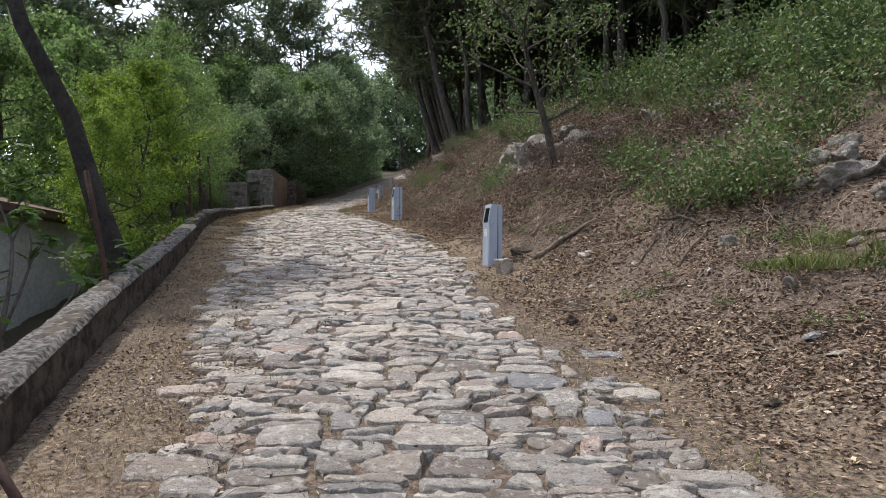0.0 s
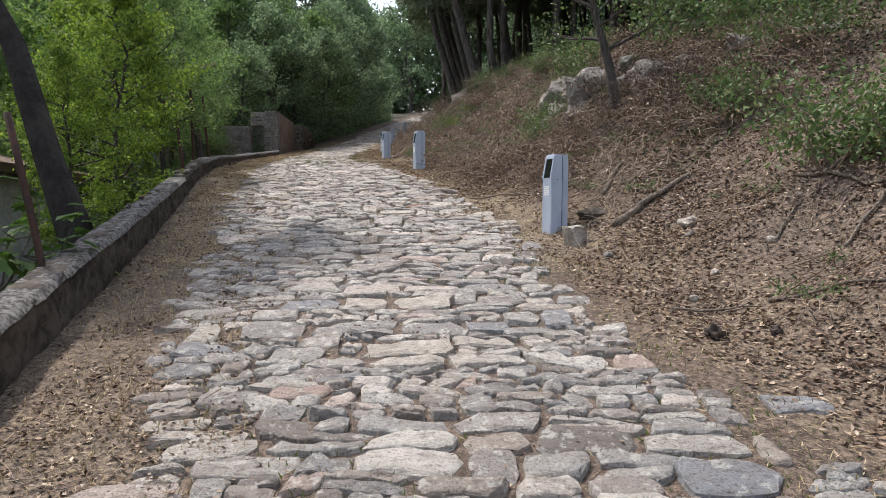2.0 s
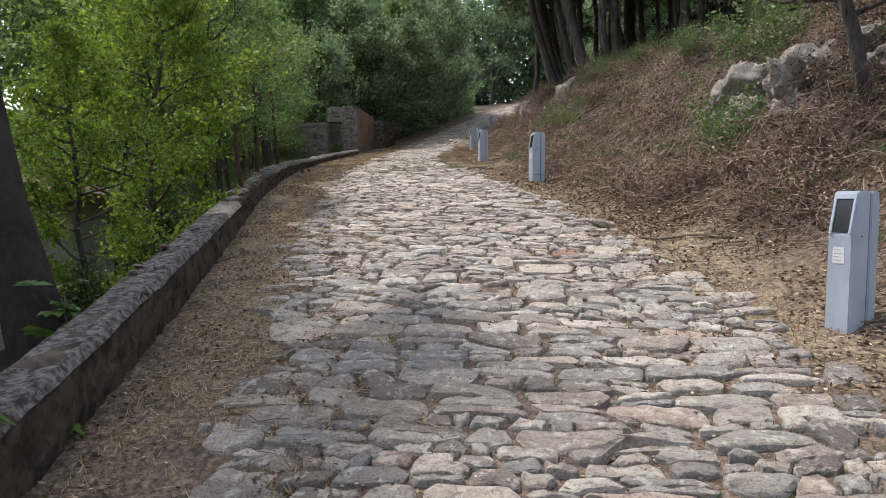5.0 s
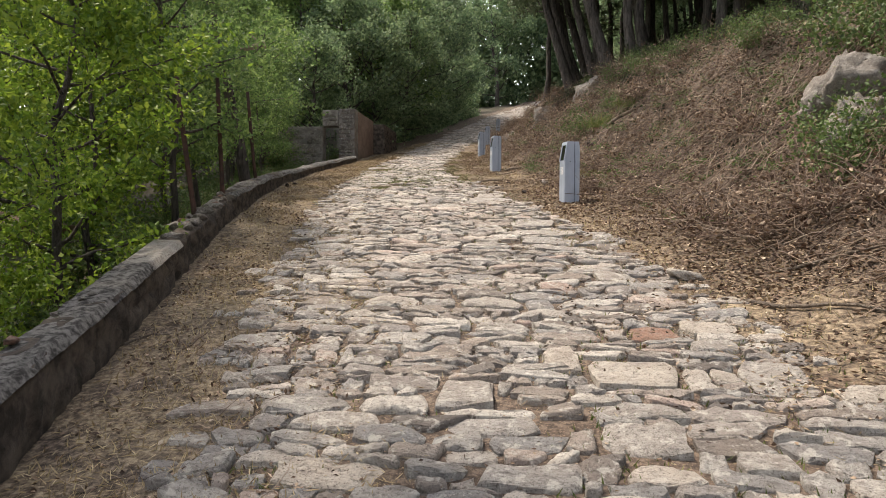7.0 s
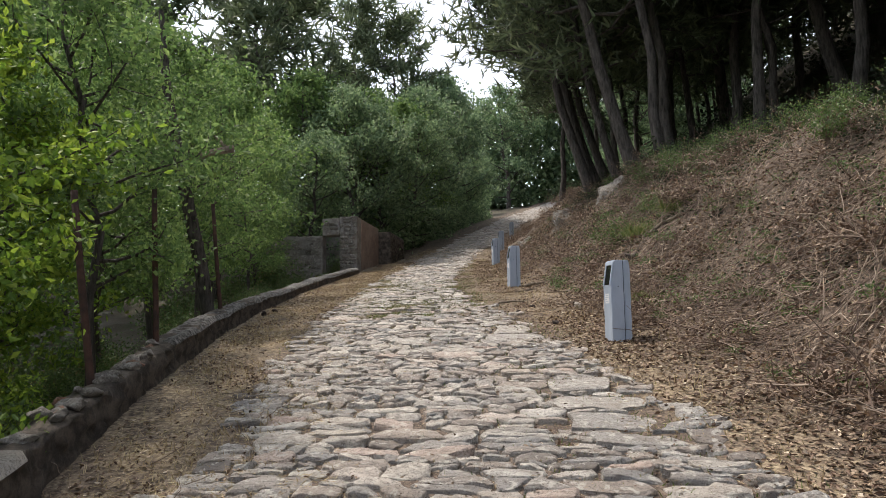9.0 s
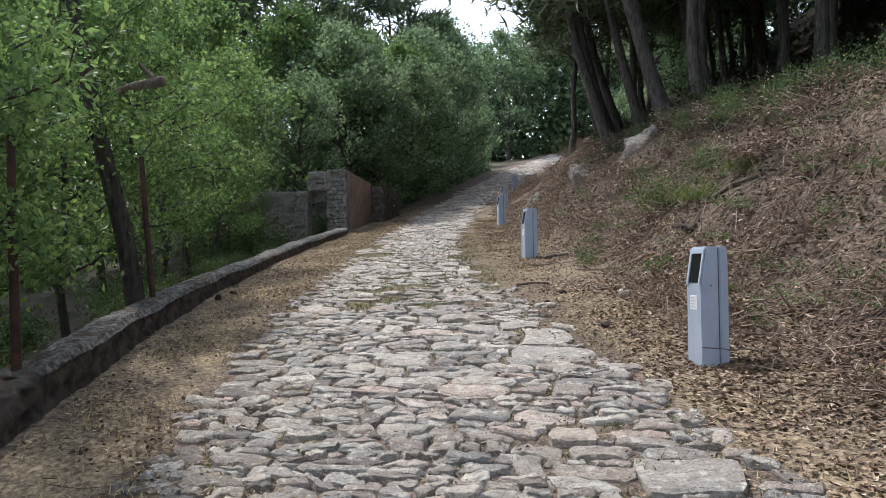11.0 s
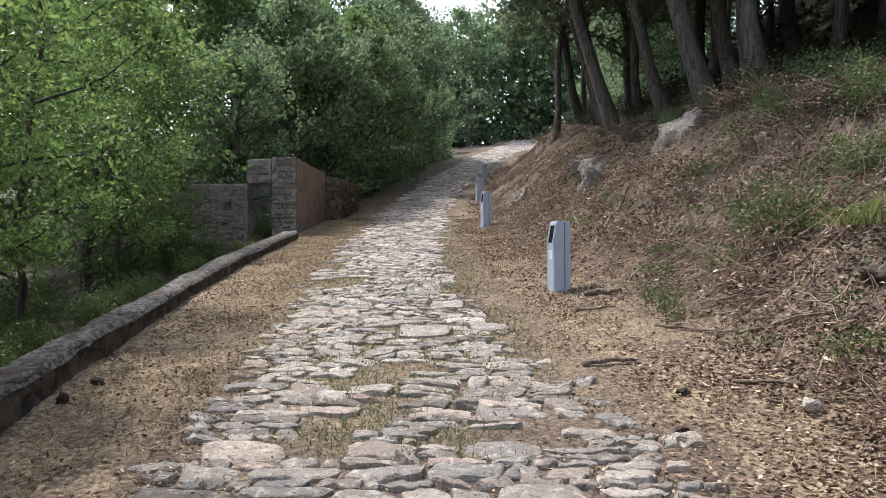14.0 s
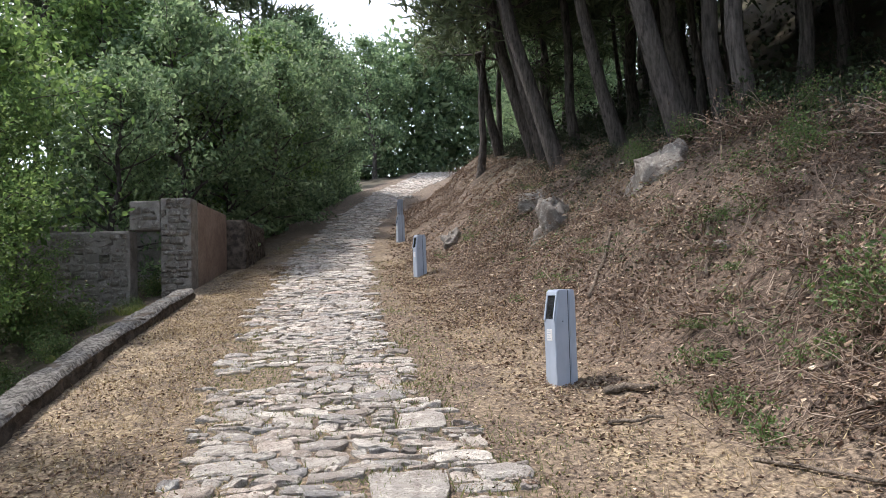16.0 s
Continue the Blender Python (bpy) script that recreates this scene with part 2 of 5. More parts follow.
road_z = curve([-20, 0, 6.4, 11.4, 13.6, 16, 19, 22.9, 29.5, 36, 43, 50, 60, 80, 120], [-3.4, 0.0, 1.2, 2.12, 2.52, 2.93, 3.37, 3.86, 4.72, 5.68, 6.95, 8.45, 10.6, 15, 18])


def hashed(i, j, seed):
    n = np.sin(i * 127.1 + j * 311.7 + seed * 74.7) * 43758.5453
    return n - np.floor(n)


def vnoise(x, y, scale, seed=0):
    """Smooth random heights in -1..1, with bumps about 1 / scale across."""
    x, y = np.asarray(x, float) * scale, np.asarray(y, float) * scale
    i, j = np.floor(x), np.floor(y)
    fx, fy = x - i, y - j
    fx, fy = fx * fx * (3 - 2 * fx), fy * fy * (3 - 2 * fy)
    a, b, c2, d = hashed(i, j, seed), hashed(i + 1, j, seed), hashed(i, j + 1, seed), hashed(i + 1, j + 1, seed)
    return 2 * ((a * (1 - fx) + b * fx) * (1 - fy) + (c2 * (1 - fx) + d * fx) * fy) - 1


BANK_NEAR = ([0, 0.7, 1.4, 2.5, 3.3, 5, 8, 14, 30, 60, 400], [0, 0.28, 0.62, 1.2, 1.6, 2.4, 4.0, 7.5, 17, 32, 60])
BANK_FAR = ([0, 0.5, 1.0, 1.8, 2.5, 3.3, 5, 8, 14, 30, 60, 400], [0, 0.12, 0.4, 1.05, 1.72, 2.25, 2.6, 3.7, 8.3, 21, 36, 60])


def height(x, y):
    """The ground."""
    x, y = np.asarray(x, float), np.asarray(y, float)
    base = road_z(y)
    dr, dl = x - post_x(y) + 0.1, wall_x(y) - 0.25 - x
    t = np.clip((y - 9) / 4, 0, 1)
    rise = np.interp(dr, *BANK_NEAR) * (1 - t) + np.interp(dr, *BANK_FAR) * t
    fade = np.clip((y - 48) / 25, 0, 1)
    rise = rise * (1 - 0.55 * fade)
    drop = np.interp(dl, [0, 0.4, 1.5, 4, 10, 30, 400], [0, 0.25, 0.9, 1.5, 2.0, 1.0, -6]) * (1 - 0.75 * np.clip((y - 20) / 14, 0, 1))
    rough = np.clip(dr / 1.2, 0, 1) + np.clip(dl, 0, 1)
    base = base - np.interp(y, [0, 5, 9, 12, 15, 22, 30, 36], [0.05, 0.07, 0.12, 0.08, 0.0, 0.05, 0.06, 0.0]) * np.clip(1 - (x - wall_x(y)) / 1.5, 0, 1)
    z = base + rise - drop
    z = z + rough * (0.14 * vnoise(x, y, 0.7, 1) + 0.1 * vnoise(x, y, 1.9, 2) + 0.045 * vnoise(x, y, 5, 3))
    z = z + 0.018 * vnoise(x, y, 1.3, 4) + 0.012 * vnoise(x, y, 4.0, 5)
    far = np.clip((np.hypot(x, y - 20) - 50) / 60, 0, 1)
    return z + far * 3 * vnoise(x, y, 0.03, 6)


def hz(x, y):
    return float(height(x, y))


# ---- builders ----
def mesh_np(name, V, F, material=None, smooth=True):
    """A mesh from arrays: V (n, 3); F (m, k) or a list of such arrays."""
    V = np.asarray(V, np.float32)
    blocks = F if isinstance(F, list) else [F]
    blocks = [np.asarray(b, np.int32) for b in blocks if len(b)]
    me = bpy.data.meshes.new(name)
    loops = np.concatenate([b.ravel() for b in blocks])
    sizes = np.concatenate([np.full(len(b), b.shape[1], np.int32) for b in blocks])
    me.vertices.add(len(V))
    me.vertices.foreach_set("co", V.ravel())
    me.loops.add(len(loops))
    me.loops.foreach_set("vertex_index", loops)
    me.polygons.add(len(sizes))
    me.polygons.foreach_set("loop_start", np.concatenate([[0], np.cumsum(sizes)[:-1]]).astype(np.int32))
    me.polygons.foreach_set("use_smooth", np.full(len(sizes), smooth))
    me.update(calc_edges=True)
    if material:
        me.materials.append(material)
    return me


def part(name, me, parent=None, label=""):
    ob = new(name, me)
    ob.parent = parent
    return tagged(ob, label)


def bm_mesh(name, bm, material, smooth=False):
    me = bpy.data.meshes.new(name)
    bm.to_mesh(me)
    bm.free()
    me.materials.append(material)
    for p in me.polygons:
        p.use_smooth = smooth
    return me


def box_bm(x0, x1, y0, y1, z0, z1, bevel=0.0):
    bm = bmesh.new()
    bmesh.ops.create_cube(bm, size=1, matrix=Matrix.LocRotScale(((x0 + x1) / 2, (y0 + y1) / 2, (z0 + z1) / 2), None, (x1 - x0, y1 - y0, z1 - z0)))
    if bevel:
        bmesh.ops.bevel(bm, geom=bm.edges[:], offset=bevel, segments=2, affect="EDGES", profile=0.6)
    return bm


def tube(P, R, seg=8):
    """A tapered tube along the points P with radii R."""
    P, R = np.asarray(P, float), np.asarray(R, float)
    T = np.gradient(P, axis=0)
    T /= np.linalg.norm(T, axis=1)[:, None] + 1e-9
    ref = np.where(np.abs(T[:, 2:3]) > 0.9, np.array([[1.0, 0, 0]]), np.array([[0, 0, 1.0]]))
    if np.abs(T[:, 2]).mean() > 0.6:
        ref = np.tile([[1.0, 0.05, 0]], (len(P), 1))
    else:
        ref = np.tile([[0.05, 0, 1.0]], (len(P), 1))
    A = np.cross(T, ref)
    A /= np.linalg.norm(A, axis=1)[:, None] + 1e-9
    B = np.cross(T, A)
    a = np.linspace(0, 2 * np.pi, seg, endpoint=False)
    ring = A[:, None] * np.cos(a)[None, :, None] + B[:, None] * np.sin(a)[None, :, None]
    V = (P[:, None] + ring * R[:, None, None]).reshape(-1, 3)
    i, j = np.meshgrid(np.arange(len(P) - 1), np.arange(seg), indexing="ij")
    k = (j + 1) % seg
    F = np.stack([i * seg + j, i * seg + k, (i + 1) * seg + k, (i + 1) * seg + j], -1).reshape(-1, 4)
    return V, F


def join(pieces):
    Vs, Fs, n = [], [], 0
    for V, F in pieces:
        Vs.append(V)
        Fs.append(F + n)
        n += len(V)
    return np.concatenate(Vs), np.concatenate(Fs)


def unit(a):
    return a / (np.linalg.norm(a, axis=-1, keepdims=True) + 1e-9)


def leaves(rng, C, length, width, flat=0.0, updir=None):
    """A small folded leaf at each centre C: two quads that meet at the midrib."""
    n = len(C)
    d = unit(rng.normal(size=(n, 3)) * np.array([1, 1, 1 - flat]))
    s = unit(np.cross(d, rng.normal(size=(n, 3)) * np.array([1 - flat, 1 - flat, 1]) + 1e-6))
    up = np.cross(s, d)
    L = (length * rng.uniform(0.65, 1.3, n))[:, None]
    W = (width * rng.uniform(0.7, 1.25, n))[:, None]
    tip, base = C + d * L * 0.5, C - d * L * 0.5
    a, b = C + s * W * 0.5 + up * W * 0.15, C - s * W * 0.5 + up * W * 0.15
    V = np.stack([base, a, tip, b], 1).reshape(-1, 3)
    o = np.arange(n)[:, None] * 4
    F = np.concatenate([o + [[0, 1, 2]], o + [[0, 2, 3]]])
    return V, F


def needles(rng, C, axis, length, count, width):
    """Tufts of needles at C that fan out round each tuft's axis."""
    n = len(C)
    C = np.repeat(C, count, 0)
    d = unit(np.repeat(axis, count, 0) * 0.7 + rng.normal(size=(n * count, 3)) * 0.75)
    s = unit(np.cross(d, rng.normal(size=d.shape))) * width * 0.5
    L = length * rng.uniform(0.7, 1.25, (len(C), 1))
    V = np.stack([C - s, C + s, C + d * L], 1).reshape(-1, 3)
    return V, np.arange(len(V)).reshape(-1, 3)


def bend(rng, start, direction, length, n=7, wobble=0.12, lift=0.0):
    """A crooked line of n points."""
    d = unit(np.asarray(direction, float))
    P = [np.asarray(start, float)]
    for _ in range(n - 1):
        d = unit(d + rng.normal(size=3) * wobble + np.array([0, 0, lift]))
        P.append(P[-1] + d * length / (n - 1))
    return np.array(P)


# ---- ground, one sheet out to the horizon ----
def spread(lo, hi, step, reach):
    mid = np.arange(lo, hi + step / 2, step)
    out = step * 1.18 ** np.arange(1, 60)
    out = np.cumsum(out)
    out = out[out < reach]
    return np.concatenate([(lo - out)[::-1], mid, hi + out])


gx, gy = spread(-9, 7, 0.13, 1500), spread(-3, 42, 0.16, 1500)
GX, GY = np.meshgrid(gx, gy, indexing="ij")
GZ = height(GX, np.clip(GY, -20, 120))
on_road = (GX > wall_x(GY) + 0.85) & (GX < post_x(GY) - 0.6) & (GY > -3) & (GY < 77)
GZ[on_road] -= np.interp(GY[on_road], [17, 20], [0.009, 0.004])
GV = np.stack([GX, GY, GZ], -1).reshape(-1, 3)
ii, jj = np.meshgrid(np.arange(len(gx) - 1), np.arange(len(gy) - 1), indexing="ij")
nj = len(gy)
GF = np.stack([ii * nj + jj, (ii + 1) * nj + jj, (ii + 1) * nj + jj + 1, ii * nj + jj + 1], -1).reshape(-1, 4)
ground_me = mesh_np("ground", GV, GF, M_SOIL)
# above 1 the mask brings in the shade-darkened soil, uphill and beyond the wall
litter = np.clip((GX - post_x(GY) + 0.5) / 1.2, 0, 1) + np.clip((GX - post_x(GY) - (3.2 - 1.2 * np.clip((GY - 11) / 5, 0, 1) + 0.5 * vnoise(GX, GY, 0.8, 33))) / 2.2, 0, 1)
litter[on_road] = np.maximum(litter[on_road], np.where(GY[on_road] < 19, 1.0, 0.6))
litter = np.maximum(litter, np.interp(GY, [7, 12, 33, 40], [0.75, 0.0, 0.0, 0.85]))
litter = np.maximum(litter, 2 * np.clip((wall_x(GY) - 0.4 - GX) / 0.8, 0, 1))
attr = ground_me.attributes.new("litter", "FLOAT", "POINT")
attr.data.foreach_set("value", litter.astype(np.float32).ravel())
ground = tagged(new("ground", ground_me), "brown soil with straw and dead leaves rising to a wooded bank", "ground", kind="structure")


# ---- low parapet wall along the road ----
def wall_top(y):
    """Height of the parapet over the middle of the road."""
    return np.interp(y, [0, 7, 10, 13, 16, 19, 22, 30], [0.27, 0.27, 0.24, 0.22, 0.25, 0.2, 0.12, 0.1])


def strip_wall(y0, y1, step, inner, outer, top, bottom, rng, rough):
    """A wall that follows the road: a closed section swept along y."""
    ys = np.arange(y0, y1 + step / 2, step)
    n = len(ys)
    wx, rz = wall_x(ys), road_z(ys)
    cols = []
    for dx, dz in ((inner, bottom), (inner, bottom * 0.4), (inner + 0.012, 0.01), (inner, top * 0.25), (inner + 0.01, top * 0.5), (inner, top * 0.75), (inner - 0.005, top - 0.02), (inner - 0.03, top), ((inner + outer) / 2, top + 0.012), (outer + 0.03, top), (outer, top - 0.03), (outer, bottom - 0.8)):
        f = wall_top(ys) / top if dz > 0 else 1.0
        cols.append(np.stack([wx + dx + rough * rng.normal(size=n), ys, rz + dz * f + rough * rng.normal(size=n)], -1))
    V = np.stack(cols, 1)
    m = V.shape[1]
    i, j = np.meshgrid(np.arange(n - 1), np.arange(m - 1), indexing="ij")
    F = np.stack([i * m + j, i * m + j + 1, (i + 1) * m + j + 1, (i + 1) * m + j], -1).reshape(-1, 4)
    ends = np.array([np.arange(m), ((n - 1) * m + np.arange(m))[::-1]])
    return V.reshape(-1, 3), [F[:, ::-1], ends]


rng = np.random.default_rng(3)
V, F = strip_wall(-6, 29.6, 0.07, 0.0, -0.25, 0.28, -0.3, rng, 0.011)
wall = part("wall_left", mesh_np("wall_left", V, F, M_WALLFACE))
tagged(wall, "low rubble parapet wall with stained render and lichened top", "wall", kind="structure")


# ---- bollard lights ----
def bollard():
    e = new("bollard_light")
    W, D, H = 0.16, 0.21, 0.78
    # the front leans back over the top third; y is the depth, front at -D/2
    prof = [(-D / 2, -0.12), (-D / 2, 0.53), (-D / 2 + 0.045, H), (D / 2 - 0.075, H), (D / 2 - 0.075, -0.12)]

    def extrude(profile, x0, x1, bevel):
        bm = bmesh.new()
        a = [bm.verts.new((x0, y, z)) for y, z in profile]
        b = [bm.verts.new((x1, y, z)) for y, z in profile]
        bm.faces.new(a)
        bm.faces.new(b[::-1])
        for i in range(len(a)):
            k = (i + 1) % len(a)
            bm.faces.new((a[k], a[i], b[i], b[k]))
        bmesh.ops.recalc_face_normals(bm, faces=bm.faces[:])
        bmesh.ops.bevel(bm, geom=bm.edges[:], offset=bevel, segments=2, affect="EDGES")
        return bm

    part("body", bm_mesh("bollard body", extrude(prof, -W / 2, W / 2, 0.006), M_STEEL), e)
    back = [(D / 2 - 0.067, -0.12), (D / 2 - 0.067, H), (D / 2 - 0.012, H), (D / 2, H - 0.07), (D / 2, -0.12)]
    part("back_cover", bm_mesh("bollard back", extrude(back, -W / 2 - 0.002, W / 2 + 0.002, 0.006), M_STEEL), e)
    part("groove", bm_mesh("bollard groove", box_bm(-W / 2 + 0.008, W / 2 - 0.008, D / 2 - 0.085, D / 2 - 0.06, -0.12, H - 0.006), M_STEEL_DARK), e)
    ang = math.atan2(0.045, H - 0.53)
    turn = Matrix.Translation((0, -D / 2, 0.53)) @ Matrix.Rotation(-ang, 4, "X")
    bm = box_bm(-W / 2 + 0.026, W / 2 - 0.022, -0.004, 0.01, 0.01, 0.205, 0.003)
    bmesh.ops.transform(bm, matrix=turn, verts=bm.verts)
    win = part("window", bm_mesh("bollard window", bm, M_GLASS), e, "dark recessed lamp window")
    for x0, x1, z0, z1 in ((-W / 2 + 0.008, -W / 2 + 0.026, 0.0, 0.24), (W / 2 - 0.022, W / 2 - 0.006, 0.0, 0.24), (-W / 2 + 0.026, W / 2 - 0.022, 0.205, 0.24)):
        bm = box_bm(x0, x1, -0.011, 0.006, z0, z1, 0.003)
        bmesh.ops.transform(bm, matrix=turn, verts=bm.verts)
        part("window_frame", bm_mesh("bollard window frame", bm, M_STEEL), win)
    st = part("sticker", bm_mesh("bollard sticker", box_bm(-0.042, 0.034, -D / 2 - 0.0022, -D / 2 + 0.002, 0.36, 0.455, 0.0008), M_STICKER), e, "white paper sticker with faded print")
    for k, (x0, x1) in enumerate(((-0.034, 0.01), (-0.034, 0.022), (-0.034, 0.002), (-0.034, 0.018))):
        part("print_bar", bm_mesh("sticker print", box_bm(x0, x1, -D / 2 - 0.0032, -D / 2 - 0.002, 0.436 - k * 0.02, 0.441 - k * 0.02), M_STEEL), st)
    for z in (0.52,):
        bm = bmesh.new()
        bmesh.ops.create_cone(bm, cap_ends=True, segments=10, radius1=0.006, radius2=0.005, depth=0.008, matrix=Matrix.Translation((W / 2, -0.03, z)) @ Matrix.Rotation(radians(90), 4, "Y"))
        part("screw", bm_mesh("bollard screw", bm, M_STEEL_DARK), e)
    return e


POSTS = [(0.65, 9.55, -62, 1.5), (-1.07, 16.72, -67, 0.0), (-2.31, 23.2, -68, 0.5), (-3.11, 31.0, -66, -0.5), (-3.32, 38.2, -72, 0.0), (-3.17, 45.5, -80, 1.0)]
b0 = bollard()
tagged(b0, "square grey metal bollard light with a dark sloping window", "bollard light", "bollards along the road")
for k, (x, y, a, lean) in enumerate(POSTS):
    m = pose(x, y, hz(x, y) + 0.0, 0, lean, a)
    if k == 0:
        b0.matrix_basis = m
    else:
        copy_thing(b0, m)


# ---- ruined stone hut and the white house below the road ----
def rubble_face(rng, origin, along, normal, length, z_of, z0, size, name, material, parent, holes=()):
    """Courses of irregular stones, proud of a mortar face."""
    along, normal = Vector(along).normalized(), Vector(normal).normalized()
    z = z0
    while z < z0 + 8:
        h = size * rng.uniform(0.55, 1.0)
        u = -rng.uniform(0, size)
        alive = False
        while u < length:
            w = size * rng.uniform(0.8, 1.9)
            mid = u + w / 2
            if 0.02 < mid < length - 0.02 and z + h < z_of(mid):
                alive = True
                if not any(a < mid < b and c0 < z + h / 2 < d for a, b, c0, d in holes):
                    u0, u1 = max(u, 0) + 0.012, min(u + w, length) - 0.012
                    if u1 - u0 > 0.04:
                        bm = box_bm(u0, u1, -0.05, rng.uniform(0.002, 0.016), z + 0.006, z + h - 0.006, min(0.025, h * 0.25))
                        for v2 in bm.verts:
                            v2.co += Vector(rng.normal(size=3) * 0.011)
                        m = Matrix((( along.x, normal.x, 0, origin[0]), (along.y, normal.y, 0, origin[1]), (0, 0, 1, origin[2]), (0, 0, 0, 1)))
                        bmesh.ops.transform(bm, matrix=m, verts=bm.verts)
                        bmesh.ops.recalc_face_normals(bm, faces=bm.faces[:])
                        part(name, bm_mesh(name, bm, material, True), parent)
            u += w
        z += h
        if not alive and z > z0 + 0.5:
            break


rng = np.random.default_rng(11)
hut = tagged(new("stone_hut"), "ruined rubble stone hut with a doorway and reddish plastered side", "ruined hut")
HY, HX = 30.6, -7.25
zt = 6.55
bmw = box_bm(HX - 0.55, HX - 0.012, HY + 0.012, HY + 0.5, 3.6, zt - 0.03, 0.02)
pier = part("pier", bm_mesh("pier", bmw, M_MORTAR), hut, "grey rubble corner pier")
rubble_face(rng, (HX - 0.55, HY, 0), (1, 0, 0), (0, -1, 0), 0.55, lambda u: zt, 4.3, 0.15, "stone", M_ROCK, pier)
bmw = box_bm(HX - 0.45, HX, HY + 0.5, HY + 2.9, 3.8, zt - 0.05, 0.03)
side = part("side_wall", bm_mesh("side_wall", bmw, M_PLASTER), hut, "reddish plastered wall along the road")
lintel = part("lintel", bm_mesh("lintel", box_bm(HX - 1.1, HX - 0.56, HY + 0.01, HY + 0.42, 5.95, zt - 0.07, 0.03), M_MORTAR), hut)
rubble_face(rng, (HX - 1.1, HY + 0.01, 0), (1, 0, 0), (0, -1, 0), 0.54, lambda u: zt - 0.06, 5.97, 0.16, "stone", M_ROCK, lintel)
front = part("front_wall", bm_mesh("front_wall", box_bm(HX - 5.0, HX - 1.1, HY + 0.03, HY + 0.45, 2.5, 5.95, 0.03), M_MORTAR), hut)
rubble_face(rng, (HX - 5.0, HY + 0.03, 0), (1, 0, 0), (0, -1, 0), 3.88, lambda u: 5.95 + 0.08 * math.sin(u * 2.3), 3.6, 0.17, "stone", M_ROCK, front)
part("back_wall", bm_mesh("back_wall", box_bm(HX - 5.0, HX - 0.46, HY + 2.5, HY + 2.88, 3.0, 6.3, 0.03), M_MORTAR), hut)
hut2 = part("wall_ruin", bm_mesh("wall_ruin", box_bm(-7.35, -6.85, 33.55, 36.0, 4.6, 6.4, 0.05), M_WALLFACE))
tagged(hut2, "short dark stretch of ruined rubble wall beside the road", "ruined wall")
rubble_face(rng, (-6.85, 33.55, 0), (0, 1, 0), (1, 0, 0), 2.4, lambda u: 6.4, 5.3, 0.17, "stone", M_WALLFACE, hut2)

house = tagged(new("white_house"), "low white plastered house standing below the road", "house")
hx0, hx1, hy0, hy1, hzt = -11.5, -6.6, 8.2, 14.0, 2.6
part("wall", bm_mesh("house wall", box_bm(hx0, hx1, hy0, hy1, -1.5, hzt, 0.02), M_WHITE), house)
part("window", bm_mesh("house window", box_bm(hx1 - 0.05, hx1 + 0.004, 9.3, 10.0, 0.6, 1.5), M_GLASS), house, "dark window")
bm = box_bm(hx0 - 0.3, hx1 + 0.3, hy0 - 0.3, hy1 + 0.3, hzt + 0.003, hzt + 0.12)
top = [f for f in bm.faces if f.normal.z > 0.9]
ridge = bmesh.ops.extrude_discrete_faces(bm, faces=top)["faces"]
for v2 in {q for f in ridge for q in f.verts}:
    v2.co.z = hzt + 0.125
bmesh.ops.extrude_face_region(bm, geom=ridge)
for v2 in [q for q in bm.verts if q.co.z > hzt + 0.124][-4:]:
    v2.co = Vector(((hx0 + hx1) / 2 + (0.05 if v2.co.x > (hx0 + hx1) / 2 else -0.05), v2.co.y * 0.6 + (hy0 + hy1) / 2 * 0.4, hzt + 0.75))
roof = part("roof", bm_mesh("house roof", bm, M_TILE), house, "brown tiled roof")


